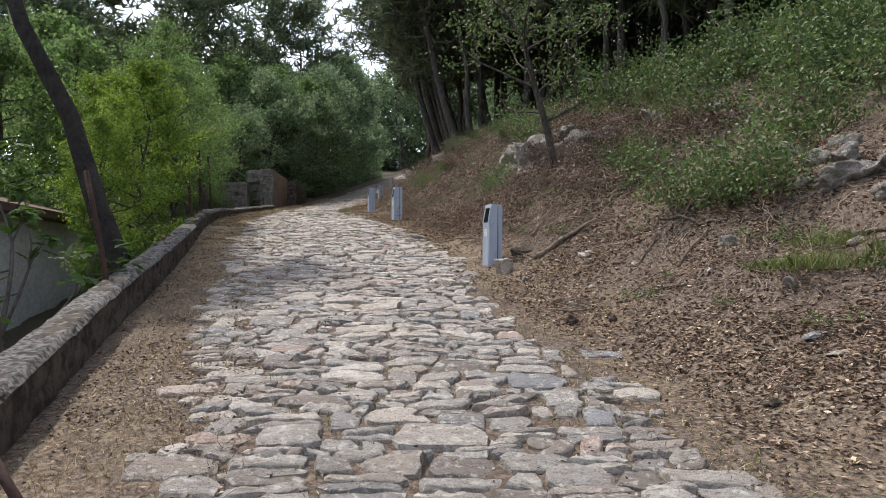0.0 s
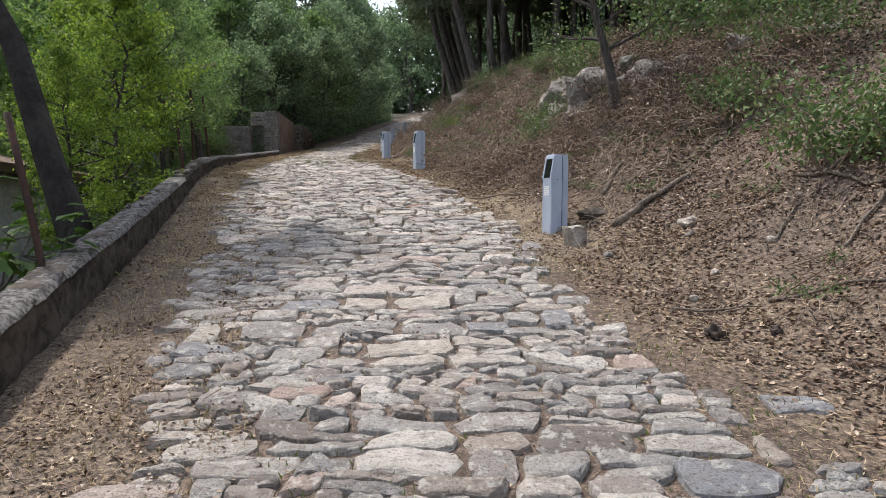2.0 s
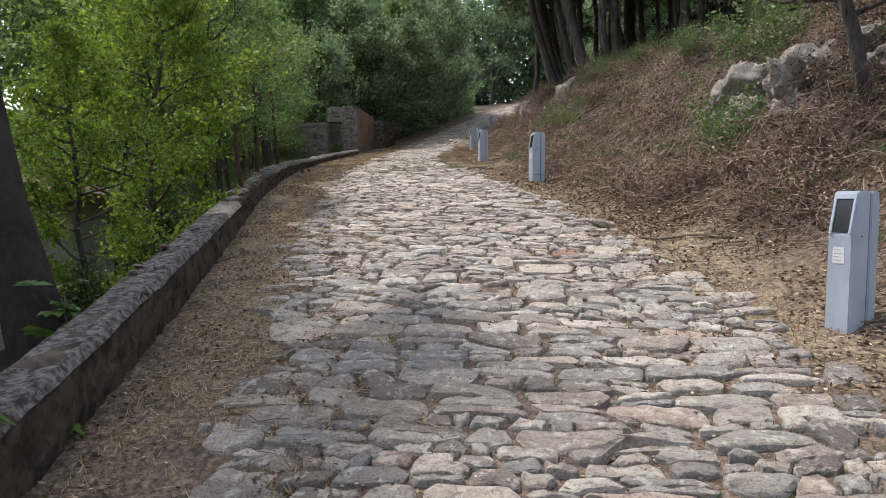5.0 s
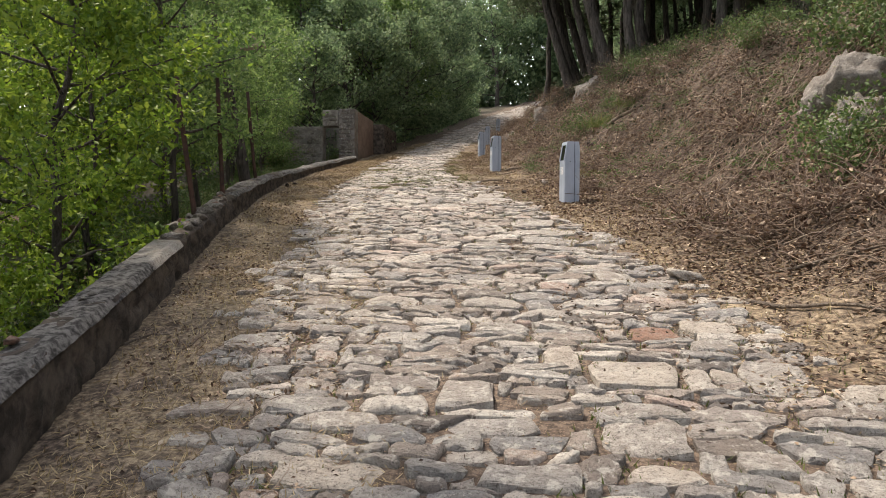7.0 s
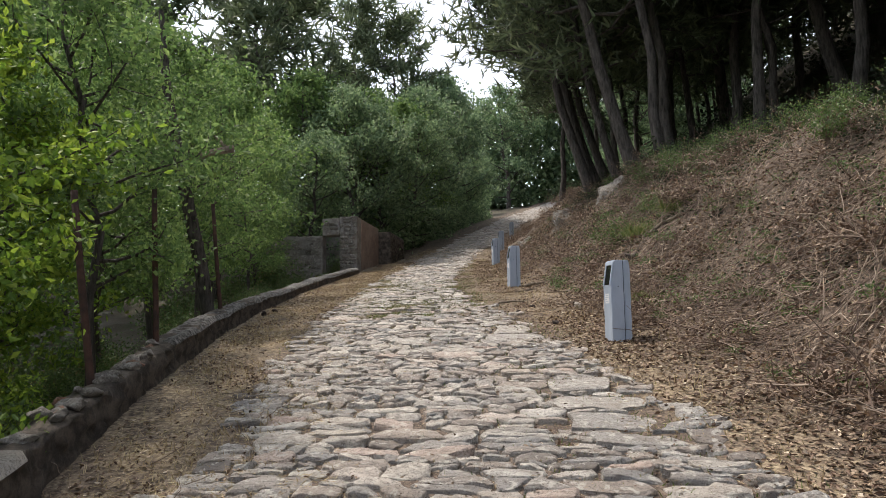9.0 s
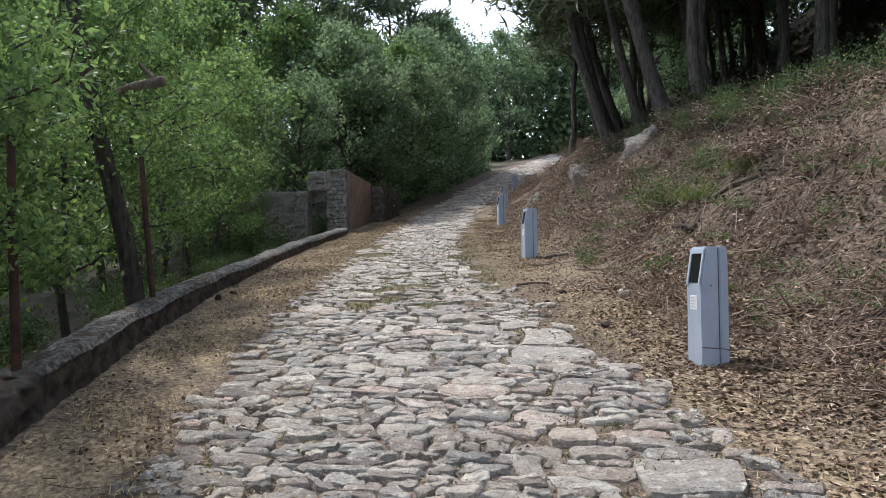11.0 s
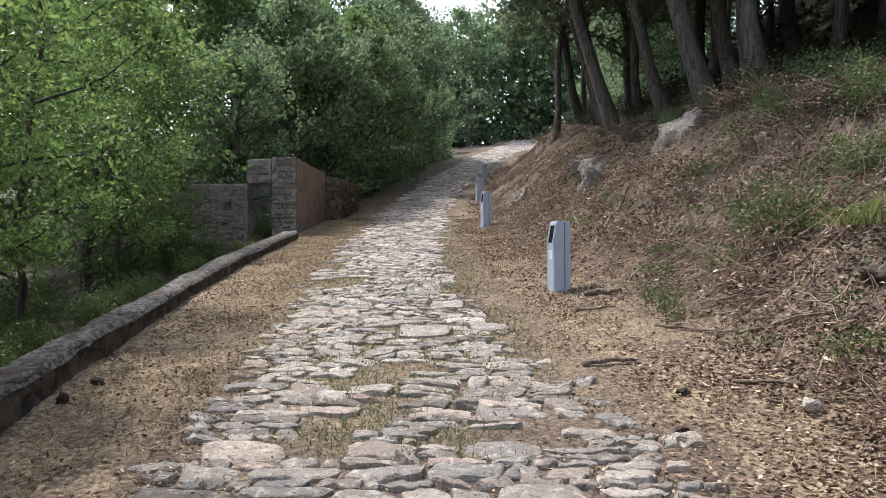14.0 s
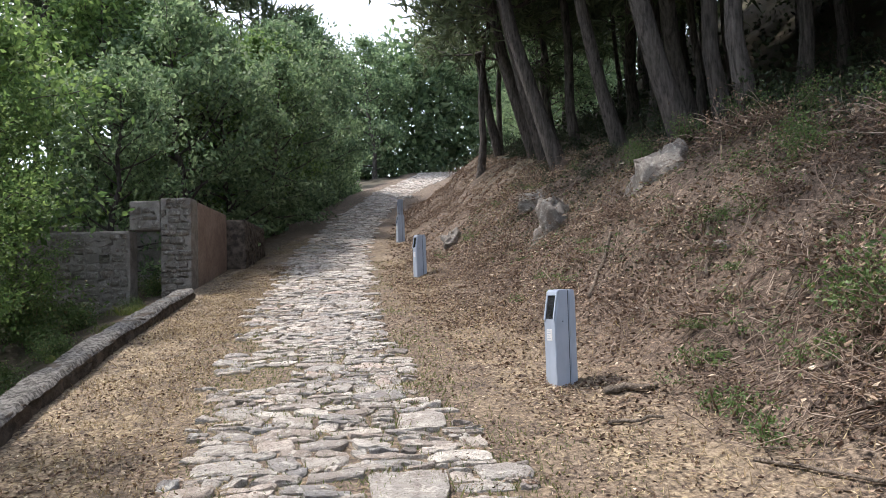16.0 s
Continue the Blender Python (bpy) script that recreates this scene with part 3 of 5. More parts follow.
# ---- trees ----
def tree(name, rng, height_m, radius, lean=(0, 0), first=0.35, limbs=14, reach=2.2, leaf=M_LEAF, bark=M_BARK, count=9000, size=0.14, kind="leaf", rise=0.35, clump=0.45, seg=9, forks=3, each=False, bow=1.2):
    e = new(name)
    n = 9
    s = np.linspace(0, 1, n)
    P = np.stack([lean[0] * s ** bow, lean[1] * s ** bow, height_m * s - 0.3 * (1 - s)], -1)
    P[1:-1, :2] += rng.normal(size=(n - 2, 2)) * 0.02 * height_m * np.minimum(1, s[1:-1, None] * 2)
    R = radius * (1 - 0.82 * s)
    R[0] *= 1.3
    V, F = tube(P, R, seg)
    part("trunk", mesh_np("trunk", V, F, bark), e)
    pieces, tips, axes = [], [], []
    for k in range(limbs):
        q = first + (1 - first) * (k + rng.uniform(0.1, 0.9)) / limbs
        start = np.array([np.interp(q, s, P[:, c2]) for c2 in range(3)])
        az = k * 2.4 + rng.uniform(-0.5, 0.5)
        shape = math.sin(math.pi * min(1, (q - first) / (1 - first) * 0.75 + 0.22)) if kind == "leaf" else 0.45 + 0.55 * (1 - (q - first) / (1 - first))
        ln = reach * shape * rng.uniform(0.75, 1.15)
        L = bend(rng, start, (math.cos(az), math.sin(az), rise), ln, 6, 0.16, 0.05)
        r0 = radius * 0.33 * (1 - 0.6 * q) + 0.008
        limb = [tube(L, np.linspace(r0, 0.006, 6), 4)]
        for f in range(forks):
            i = rng.integers(2, 6)
            d = unit(L[min(i, 5)] - L[i - 1]) + rng.normal(size=3) * 0.6
            K = bend(rng, L[i], d, ln * rng.uniform(0.25, 0.5), 4, 0.2, 0.05)
            limb.append(tube(K, np.linspace(r0 * 0.4, 0.004, 4), 3))
            tips.append(K[1:])
            axes.append(np.repeat(unit(K[-1] - K[0])[None], 3, 0))
        if each:
            V, F = join(limb)
            part("branch", mesh_np("branch", V, F, bark), e)
        pieces += limb
        tips.append(L[3:])
        axes.append(np.repeat(unit(L[-1] - L[2])[None], 3, 0))
    if not each:
        V, F = join(pieces)
        tagged(part("branchwork", mesh_np("branchwork", V, F, bark), e), kind="stuff")
    tips, axes = np.concatenate(tips), np.concatenate(axes)
    pick = rng.integers(0, len(tips), count)
    weight = rng.normal(size=(count, 3)) * clump * np.array([1, 1, 0.6]) * rng.uniform(0.3, 1.0, (count, 1))
    C = tips[pick] + weight
    if kind == "leaf":
        V, F = leaves(rng, C, size, size * 0.55)
    else:
        V, F = needles(rng, C, unit(axes[pick] + np.array([0, 0, 0.35])), size, 4, size * 0.2)
    part("crown", mesh_np("crown", V, F, leaf, False), e)
    return e


def at_place(x, y, turn=0, scale=1.0, sink=0.0, tall=1.0):
    return pose(x, y, hz(x, y) - sink, 0, 0, turn) @ Matrix.Diagonal((scale, scale, scale * tall, 1))


def plant(proto, spots, used):
    for x, y, turn, sc in spots:
        m = at_place(x, y, turn, sc)
        if proto.name in used:
            copy_thing(proto, m)
        else:
            used.add(proto.name)
            proto.matrix_basis = m


used = set()
rng = np.random.default_rng(21)
bright = tree("sapling_tree", rng, 4.6, 0.06, (0.2, 0.1), 0.12, 30, 1.3, M_LEAF_BRIGHT, M_BARK, 13000, 0.08, clump=0.2, each=True)
tagged(bright, "young broadleaf tree with bright yellow green leaves beyond the wall", "tree", "young trees beyond the wall")
plant(bright, [(-5.35, 12.6, 0, 0.8), (-5.3, 11.3, 220, 0.72), (-6.3, 14.6, 70, 1.0), (-7.6, 16.0, 140, 1.15)], used)
olive = tree("sapling_tree", rng, 5.2, 0.055, (-0.2, 0.15), 0.25, 26, 1.3, M_LEAF, M_BARK, 11000, 0.072, clump=0.22, each=True)
tagged(olive, "slender young tree with small green leaves beyond the wall", "tree", "young trees beyond the wall")
plant(olive, [(-6.9, 18.4, 0, 0.95), (-7.2, 20.3, 100, 0.9), (-8.0, 22.3, 200, 1.0), (-8.3, 25.0, 40, 0.8), (-9.2, 27.5, 300, 0.8), (-9.6, 29.3, 10, 0.5), (-6.6, 16.8, 30, 0.85), (-5.75, 15.4, 75, 0.92)], used)
mid = tree("broadleaf_tree", rng, 8.5, 0.13, (0.3, -0.2), 0.16, 34, 2.6, M_LEAF, M_BARK, 8500, 0.19, clump=0.42)
tagged(mid, "tall green broadleaf tree with a full crown", "tree", "green trees in the wood")
plant(mid, [(-13.5, 15.6, 30, 0.97), (-11.5, 39, 55, 0.97), (-11, 47, 140, 1.01), (-9.5, 15, 10, 0.67), (-10, 19, 80, 0.76), (-10.4, 24.5, 200, 0.7), (-10.5, 28, 40, 0.80), (-13, 23, 110, 0.92), (-14, 17, 290, 0.92), (-12, 32, 160, 0.88),
            (-10.5, 36, 230, 0.92), (-9.3, 40, 300, 0.84), (-15, 28, 20, 1.01), (-16, 36, 190, 1.05), (-8.6, 44, 50, 0.88), (-12.5, 44, 90, 1.01), (-12, 11, 33, 0.76)], used)
dark = tree("evergreen_oak", rng, 8.0, 0.14, (-0.2, 0.3), 0.1, 34, 2.7, M_LEAF_DARK, M_BARK, 8500, 0.19, clump=0.42)
tagged(dark, "dark evergreen tree with dense foliage", "tree", "dark trees in the wood")
plant(dark, [(-8.6, 35.0, 0, 0.84), (-8.2, 38.5, 100, 0.92), (-7.6, 42, 220, 0.88), (-8.2, 46, 300, 1.2), (-8, 50, 20, 1.3), (-7.3, 55, 120, 1.4), (-9.5, 49, 70, 1.14), (-8.5, 59, 170, 1.5), (5.5, 62, 250, 1.30), (-12, 54, 20, 1.40), (8, 70, 0, 1.40), (-7.4, 68, 90, 1.00), (9, 63, 200, 1.40), (6.5, 57, 30, 1.4), (4.6, 54.5, 110, 1.3), (-4.5, 76, 40, 1.7), (0.5, 81, 10, 1.8), (6, 79, 70, 1.4), (12, 56, 20, 1.40),
             (-9.3, 32.3, 210, 0.70)], used)
pine = tree("pine_tree", rng, 11, 0.15, (-3.0, -0.3), 0.34, 34, 3.3, M_NEEDLE, M_BARK, 2300, 0.36, "needle", 0.0, 0.42, bow=1.0)
tagged(pine, "tall leaning pine with a bare grey brown trunk and dark crown", "pine tree", "pines on the bank")
pine2 = tree("pine_tree", rng, 10, 0.115, (-0.6, 0.2), 0.34, 32, 3.1, M_NEEDLE, M_BARK, 2200, 0.36, "needle", 0.03, 0.42)
tagged(pine2, "tall straight pine with a bare trunk and dark crown", "pine tree", "pines on the bank")
plant(pine, [(0.72, 27.25, 0, 1.15), (0.46, 29.5, 10, 0.75), (-0.1, 31.5, -20, 0.95), (0.2, 33.8, 10, 1.05), (2.2, 30.5, 30, 1.0), (0.5, 36.5, 0, 1.0), (1.2, 40, -15, 1.1), (4.5, 33, 40, 1.1),
             (5.5, 27, 10, 1.0), (3.4, 37, 60, 1.0), (7.5, 30, 80, 1.1), (0.9, 45, 30, 1.1)], used)
plant(pine2, [(1.1, 26.2, 0, 1.15), (1.7, 28.1, 0, 1.1), (3.0, 25.6, 90, 1.0), (3.2, 28.6, 200, 1.05), (4.4, 24.2, 150, 1.0), (5.0, 21.0, 20, 0.95), (6.0, 23.5, 260, 1.0), (4.6, 18.4, 80, 0.9), (7.0, 18.0, 10, 1.0), (8.5, 21.5, 70, 1.1), (8.5, 25, 160, 1.1), (6.3, 15.2, 310, 0.9),
              (9.5, 15.5, 0, 1.0), (1.0, 34.5, 40, 1.0), (2.3, 33, 140, 1.1), (-0.9, 38.5, 220, 0.9), (2.5, 43, 20, 1.1), (5.5, 38, 20, 1.1), (9, 34, 20, 1.2), (11, 28, 20, 1.2), (12, 20, 20, 1.1), (1.4, 49, 100, 1.1), (3.5, 50, 200, 1.2)], used)
far_pine = tree("pine_tree", rng, 10.5, 0.12, (-0.5, 0.4), 0.3, 24, 3.1, M_NEEDLE, M_BARK, 1400, 0.52, "needle", 0.03, 0.5, 6, 2)
tagged(far_pine, "tall pine deep in the wood with a dark crown", "pine tree", "pines deep in the wood")
spots = []
for k in range(26):
    y = rng.uniform(12, 56)
    spots.append((float(post_x(min(y, 40))) + rng.uniform(9, 26), y, rng.uniform(0, 360), rng.uniform(0.9, 1.25)))
spots += [(3.8, 27, 10, 1.0), (4.6, 29.5, 50, 1.0), (2.8, 31.5, 80, 0.95), (5.8, 31, 200, 1.1), (4.8, 35.5, 20, 1.0), (6.2, 25, 77, 1.0), (7.4, 27.5, 130, 1.05), (5.2, 22.6, 280, 0.95), (7, 20.5, 60, 1.0), (4.9, 15.8, 0, 0.85), (7.8, 13.2, 90, 0.95)]
plant(far_pine, spots, used)
n = 50000
fy = rng.uniform(6, 75, n)
fx = post_x(np.minimum(fy, 42)) + 6.5 + rng.uniform(0, 1, n) ** 1.3 * 45
keep = vnoise(fx, fy, 0.35, 71) > rng.uniform(-1.2, 0.6, n)
fx, fy = fx[keep], fy[keep]
C = np.stack([fx, fy, height(fx, fy) + np.abs(rng.normal(size=len(fx))) * 0.35 * (1 + vnoise(fx, fy, 0.25, 72))], -1)
V, F = leaves(rng, C, 0.17, 0.1)
# the wood goes on uphill behind the pines
fy = rng.uniform(8, 62, 42000)
fx = post_x(np.minimum(fy, 42)) + 15 + rng.uniform(0, 1, len(fy)) * 22
top = 5.5 + 3.5 * vnoise(fx, fy, 0.35, 78)
C0 = np.stack([fx, fy, height(fx, fy) + rng.uniform(0, 1, len(fx)) * top], -1)
V, F = join([(V, F), leaves(rng, C0, 0.36, 0.24)])
fy = rng.uniform(33.5, 62, 42000)
fx = wall_x(fy) - 0.9 - rng.uniform(0, 1, len(fy)) ** 1.5 * 6
fx[fy < 37.2] -= 1.2
C1 = np.stack([fx, fy, height(fx, fy) + rng.uniform(0, 1, len(fx)) ** 1.4 * (3.0 + 1.5 * vnoise(fx, fy, 0.5, 75))], -1)
fx = rng.uniform(-10, 20, 22000)
fy = 78 + fx * 0.15 + rng.uniform(0, 5, len(fx))
C2 = np.stack([fx, fy, height(fx, fy) - 1 + rng.uniform(0, 1, len(fx)) * (11.5 + 3.5 * vnoise(fx, fy, 0.4, 76))], -1)
C1 = C1[vnoise(C1[:, 0] + C1[:, 2], C1[:, 1] + C1[:, 2] * 0.7, 0.9, 77) > -0.35]
V2, F2 = join([leaves(rng, C1, 0.18, 0.11), leaves(rng, C2, 0.62, 0.45)])
tagged(new("wood_edge_foliage", mesh_np("wood_edge_foliage", V2, F2, M_LEAF_DARK, False)), "dense dark foliage along the edge of the wood", "undergrowth", kind="stuff")
tagged(new("hillside_undergrowth", mesh_np("hillside_undergrowth", V, F, M_IVY_SHADED, False)), "undergrowth covering the wooded hillside, canopy shade in its leaf colour", "undergrowth", kind="stuff")
# crown is out of view; lean and fullness chosen to throw shade on the verge
left_pine = tree("pine_tree", rng, 10, 0.15, (-4.7, 3.2), 0.55, 18, 2.0, M_NEEDLE, M_BARK_SHADED, 2600, 0.42, "needle", 0.1, 0.4, 12, each=True, bow=1.0)
tagged(left_pine, "thick pine trunk leaning away from the parapet wall, shade in its bark colour", "pine tree")
left_pine.matrix_basis = at_place(-3.7, 8.7)
plant(far_pine, [(-14, 40, 0, 1.5), (-18, 30, 40, 1.5), (-20, 38, 80, 1.6), (-24, 33, 10, 1.6), (-17, 46, 200, 1.7), (-22, 24, 70, 1.5), (-26, 44, 0, 1.7), (-13, 54, 0, 1.7), (-11, 56, 90, 1.45), (-7.3, 4.5, 10, 0.9), (-9.5, 6.5, 50, 1.0), (-9, 2.5, 200, 1.0)], used)


# ---- small tree, fig, shrubs and undergrowth ----
def shrub(name, rng, height_m, reach, count, size, leaf, stems=9, bark=M_TWIG, flat=0.7):
    e = new(name)
    tips = []
    for k in range(stems):
        az, out = rng.uniform(0, 2 * math.pi), rng.uniform(0.2, 1.0)
        S = bend(rng, (rng.normal() * 0.06, rng.normal() * 0.06, -0.05), (math.cos(az) * out * reach, math.sin(az) * out * reach, height_m), math.hypot(out * reach, height_m) * rng.uniform(0.7, 1.05), 6, 0.15)
        V, F = tube(S, np.linspace(0.009, 0.003, 6), 5)
        part("stem", mesh_np("stem", V, F, bark), e)
        tips.append(S[2:])
    tips = np.concatenate(tips)
    C = tips[rng.integers(0, len(tips), count)] + rng.normal(size=(count, 3)) * np.array([0.24 * reach, 0.24 * reach, 0.16 * height_m])
    C = C[C[:, 2] > 0.01]
    V, F = leaves(rng, C, size, size * 0.55)
    part("foliage", mesh_np("foliage", V, F, leaf, False), e)
    return e


def grass_clump(name, rng, count, length, material, wide=0.2):
    base = np.stack([rng.normal(size=count) * wide, rng.normal(size=count) * wide, np.zeros(count) - 0.02], -1)
    d = unit(np.stack([rng.normal(size=count) * 0.5, rng.normal(size=count) * 0.5, np.ones(count)], -1))
    L = length * rng.uniform(0.5, 1.2, (count, 1))
    s = unit(np.cross(d, rng.normal(size=(count, 3)))) * 0.004
    mid = base + d * L * 0.6
    tip = base + d * L + unit(d * [1, 1, 0]) * L * 0.25 - [0, 0, 0.05]
    V = np.stack([base - s, base + s, mid + s * 0.8, tip, mid - s * 0.8], 1).reshape(-1, 3)
    return mesh_np(name, V, np.arange(len(V)).reshape(-1, 5), material, False)


rng = np.random.default_rng(31)
small = tree("small_oak", rng, 3.2, 0.085, (-1.1, -0.2), 0.3, 17, 1.9, M_SHRUB, M_BARK, 3200, 0.075, rise=0.35, clump=0.26, seg=8)
tagged(small, "small crooked tree with sparse leaves rooted among rocks", "tree")
small.matrix_basis = at_place(2.0, 12.35, 0, 1.0, 0.05)

fig = tagged(new("fig_tree"), "young fig tree with pale bent branches and large lobed leaves", "tree")
stems, blades = [], []
for k in range(7):
    az = rng.uniform(1.7, 4.6)
    S = bend(rng, (rng.normal() * 0.15, rng.normal() * 0.15, -0.1), (math.cos(az) * 0.5, math.sin(az) * 0.5, 1.0), rng.uniform(1.6, 2.7), 9, 0.14, 0.03)
    V, F = tube(S, np.linspace(0.028, 0.008, 9), 6)
    part("branch", mesh_np("branch", V, F, M_BARK_PALE), fig)
    for j in range(5):
        i = rng.integers(3, 9)
        K = bend(rng, S[i], rng.normal(size=3) * [1, 1, 0.5] + [-0.4, 0, 0.2], rng.uniform(0.3, 0.7), 6, 0.25, 0.12)
        stems.append(tube(K, np.linspace(0.01, 0.004, 6), 5))
        for c3 in K[3:]:
            for _ in range(3):
                o = c3 + rng.normal(size=3) * 0.09
                d = unit(rng.normal(size=3) * [1, 1, 0.4])
                s = unit(np.cross(d, [0, 0, 1.0]) + rng.normal(size=3) * 0.3)
                for a in (-1.1, -0.5, 0, 0.5, 1.1):
                    w2 = d * math.cos(a) + s * math.sin(a)
                    L = 0.13 * (1 - 0.25 * abs(a)) * rng.uniform(0.8, 1.2)
                    q = unit(np.cross(w2, np.cross(d, s))) * 0.032
                    blades.append(np.stack([o, o + w2 * L * 0.6 + q, o + w2 * L - [0, 0, 0.015], o + w2 * L * 0.6 - q]))
for V, F in stems:
    part("twig", mesh_np("twig", V, F, M_BARK_PALE), fig)
V = np.concatenate(blades)
part("crown", mesh_np("crown", V, np.arange(len(V)).reshape(-1, 4), M_LEAF_FIG, False), fig)
fig.matrix_basis = at_place(-3.6, 5.9, 0, 1.0)
copy_thing(fig, at_place(-3.5, 4.7, 25, 0.9))
copy_thing(fig, at_place(-4.6, 6.9, -30, 1.1))

green = shrub("green_shrub", rng, 0.6, 0.5, 1700, 0.045, M_SHRUB, 8)
tagged(green, "low green shrub on the dry bank", "shrub", "shrubs on the bank")
plant(green, [(2.6, 10.3, 0, 1.1), (2.55, 7.8, 60, 1.15), (2.95, 7.4, 100, 1.0), (3.25, 7.0, 150, 1.2), (5.4, 12.2, 20, 1.7), (5.0, 9.8, 90, 1.6), (7.4, 12.6, 10, 1.8), (1.1, 14.0, 10, 1.0), (1.0, 13.5, 70, 0.8),
              (-0.5, 21.5, 210, 0.8), (0.05, 21.3, 33, 0.6), (0.5, 22.0, 130, 0.7), (0.85, 21.2, 80, 0.7), (3.8, 10.5, 200, 1.2), (4.3, 8.2, 250, 1.3), (1.9, 15.6, 20, 1.3), (6.2, 10.5, 250, 1.8), (3.9, 13.4, 330, 1.5)] + [(float(post_x(q)) + 4.2 + 3.6 * ((q * 5.7) % 1), q, q * 71, 1.2 + 0.8 * ((q * 2.9) % 1)) for q in np.arange(6.5, 17, 0.62)] + [(float(post_x(q)) + 2.5 + 1.9 * ((q * 7.3) % 1), q, q * 97, 0.4 + 0.4 * ((q * 3.7) % 1)) for q in np.arange(16.5, 28, 0.8)], used)
low = shrub("low_shrub", rng, 0.2, 0.5, 1000, 0.04, M_SHRUB, 5)
tagged(low, "flat spreading green plant on dry leaf litter", "shrub", "low plants on the bank")
spots = []
for k in range(34):
    y = rng.uniform(11.5, 28)
    spots.append((float(post_x(y)) + rng.uniform(0.7, 3.4), y, rng.uniform(0, 360), rng.uniform(0.35, 0.8)))
plant(low, spots, used)
plant(low, [(-1.2, 23.0, 0, 1.1), (-0.75, 23.3, 60, 0.8), (-1.25, 22.5, 50, 0.6), (-0.55, 21.4, 20, 0.9), (-1.2, 26.2, 0, 0.8), (1.8, 11.5, 20, 0.9), (-0.5, 17.5, 200, 0.6), (-7.2, 22.6, 20, 0.6), (-7.4, 24.2, 80, 0.7), (-7.0, 20.6, 0, 0.7)], used)
weed = shrub("weed", rng, 0.15, 0.2, 240, 0.024, M_SHRUB, 3)
tagged(weed, "small yellowish green weed on the litter", "weed", "weeds on the bank")
spots = []
for k in range(300):
    y = rng.choice([rng.uniform(3, 33), rng.uniform(11, 27)])
    x = float(post_x(y)) + rng.uniform(0.3, 4.2 if y < 14 else 3.0)
    if vnoise(x, y, 0.5, 91) > -0.2:
        spots.append((x, y, rng.uniform(0, 360), rng.uniform(0.5, 1.2)))
spots = [p for p in spots if min(math.hypot(p[0] - q[0], p[1] - q[1]) for q in POSTS) > 0.6]
plant(weed, spots, used)
ivy = shrub("dark_undergrowth", rng, 0.7, 0.8, 650, 0.09, M_IVY_SHADED, 5)
tagged(ivy, "undergrowth bush below the trees, canopy shade in its leaf colour", "bush", "undergrowth in the wood")
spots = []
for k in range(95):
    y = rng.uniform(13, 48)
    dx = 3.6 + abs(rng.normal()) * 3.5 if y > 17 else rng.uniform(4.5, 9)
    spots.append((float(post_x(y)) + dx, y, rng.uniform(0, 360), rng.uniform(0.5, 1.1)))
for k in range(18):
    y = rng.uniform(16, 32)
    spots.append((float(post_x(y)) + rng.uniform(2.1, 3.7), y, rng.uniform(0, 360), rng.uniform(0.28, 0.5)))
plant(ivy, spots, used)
hedge = shrub("wall_shrub", rng, 0.95, 0.75, 1900, 0.075, M_SHRUB, 7)
tagged(hedge, "loose green bush growing against the parapet wall", "bush", "bushes below the wall")
spots = []
for y in np.arange(11.4, 27.0, 0.62):
    spots.append((float(wall_x(y)) - rng.uniform(0.8, 1.5), y + rng.uniform(-0.2, 0.2), rng.uniform(0, 360), rng.uniform(0.55, 0.95)))
for y in np.arange(15.5, 29.0, 1.0):
    spots.append((float(wall_x(y)) - rng.uniform(2.0, 4.0), y, rng.uniform(0, 360), rng.uniform(1.0, 1.8)))
spots += [(-9.1, 29.9, 10, 0.7), (-10.2, 29.6, 80, 1.0), (-9.7, 29.9, 80, 0.6), (-11.2, 29.4, 200, 1.1), (-8.2, 31.6, 20, 0.9), (-8.0, 29.6, 120, 0.5), (-8.7, 29.4, 33, 0.9), (-9.4, 29.2, 150, 1.2), (-10.4, 28.8, 10, 1.3), (-9.0, 28.2, 210, 0.8)]
spots = [p for p in spots if not (-12 < p[0] < -6.2 and 8 < p[1] < 14.8)]
plant(hedge, spots, used)
def brush(name, rng, height_m, reach, stems, count, size):
    """A heap of thin crooked cut twigs with some dead leaves caught in it."""
    e = new(name)
    pieces, tips = [], []
    for k in range(stems):
        az, tip = rng.uniform(0, 2 * math.pi), rng.uniform(0.05, 1.0)
        S = bend(rng, rng.normal(size=3) * [0.3 * reach, 0.3 * reach, 0] + [0, 0, rng.uniform(-0.04, 0.3 * height_m)], (math.cos(az), math.sin(az), tip * height_m / reach), reach * rng.uniform(0.5, 1.3), 6, 0.3, -0.06)
        pieces.append(tube(S, np.linspace(0.0055, 0.0022, 6) * rng.uniform(0.6, 1.5), 3))
        tips.append(S[1:])
        if k % 3 == 0:
            K = bend(rng, S[3], rng.normal(size=3) + [0, 0, 0.3], reach * 0.4, 4, 0.3)
            pieces.append(tube(K, np.linspace(0.003, 0.0015, 4), 3))
    V, F = join(pieces)
    tagged(part("branchwork", mesh_np("branchwork", V, F, M_TWIG), e), kind="stuff")
    tips = np.concatenate(tips)
    C = tips[rng.integers(0, len(tips), count)] + rng.normal(size=(count, 3)) * 0.06
    C = C[C[:, 2] > 0.01]
    V, F = leaves(rng, C, size, size * 0.55)
    part("dead_leaves", mesh_np("dead_leaves", V, F, M_DRY_LEAF, False), e)
    return e


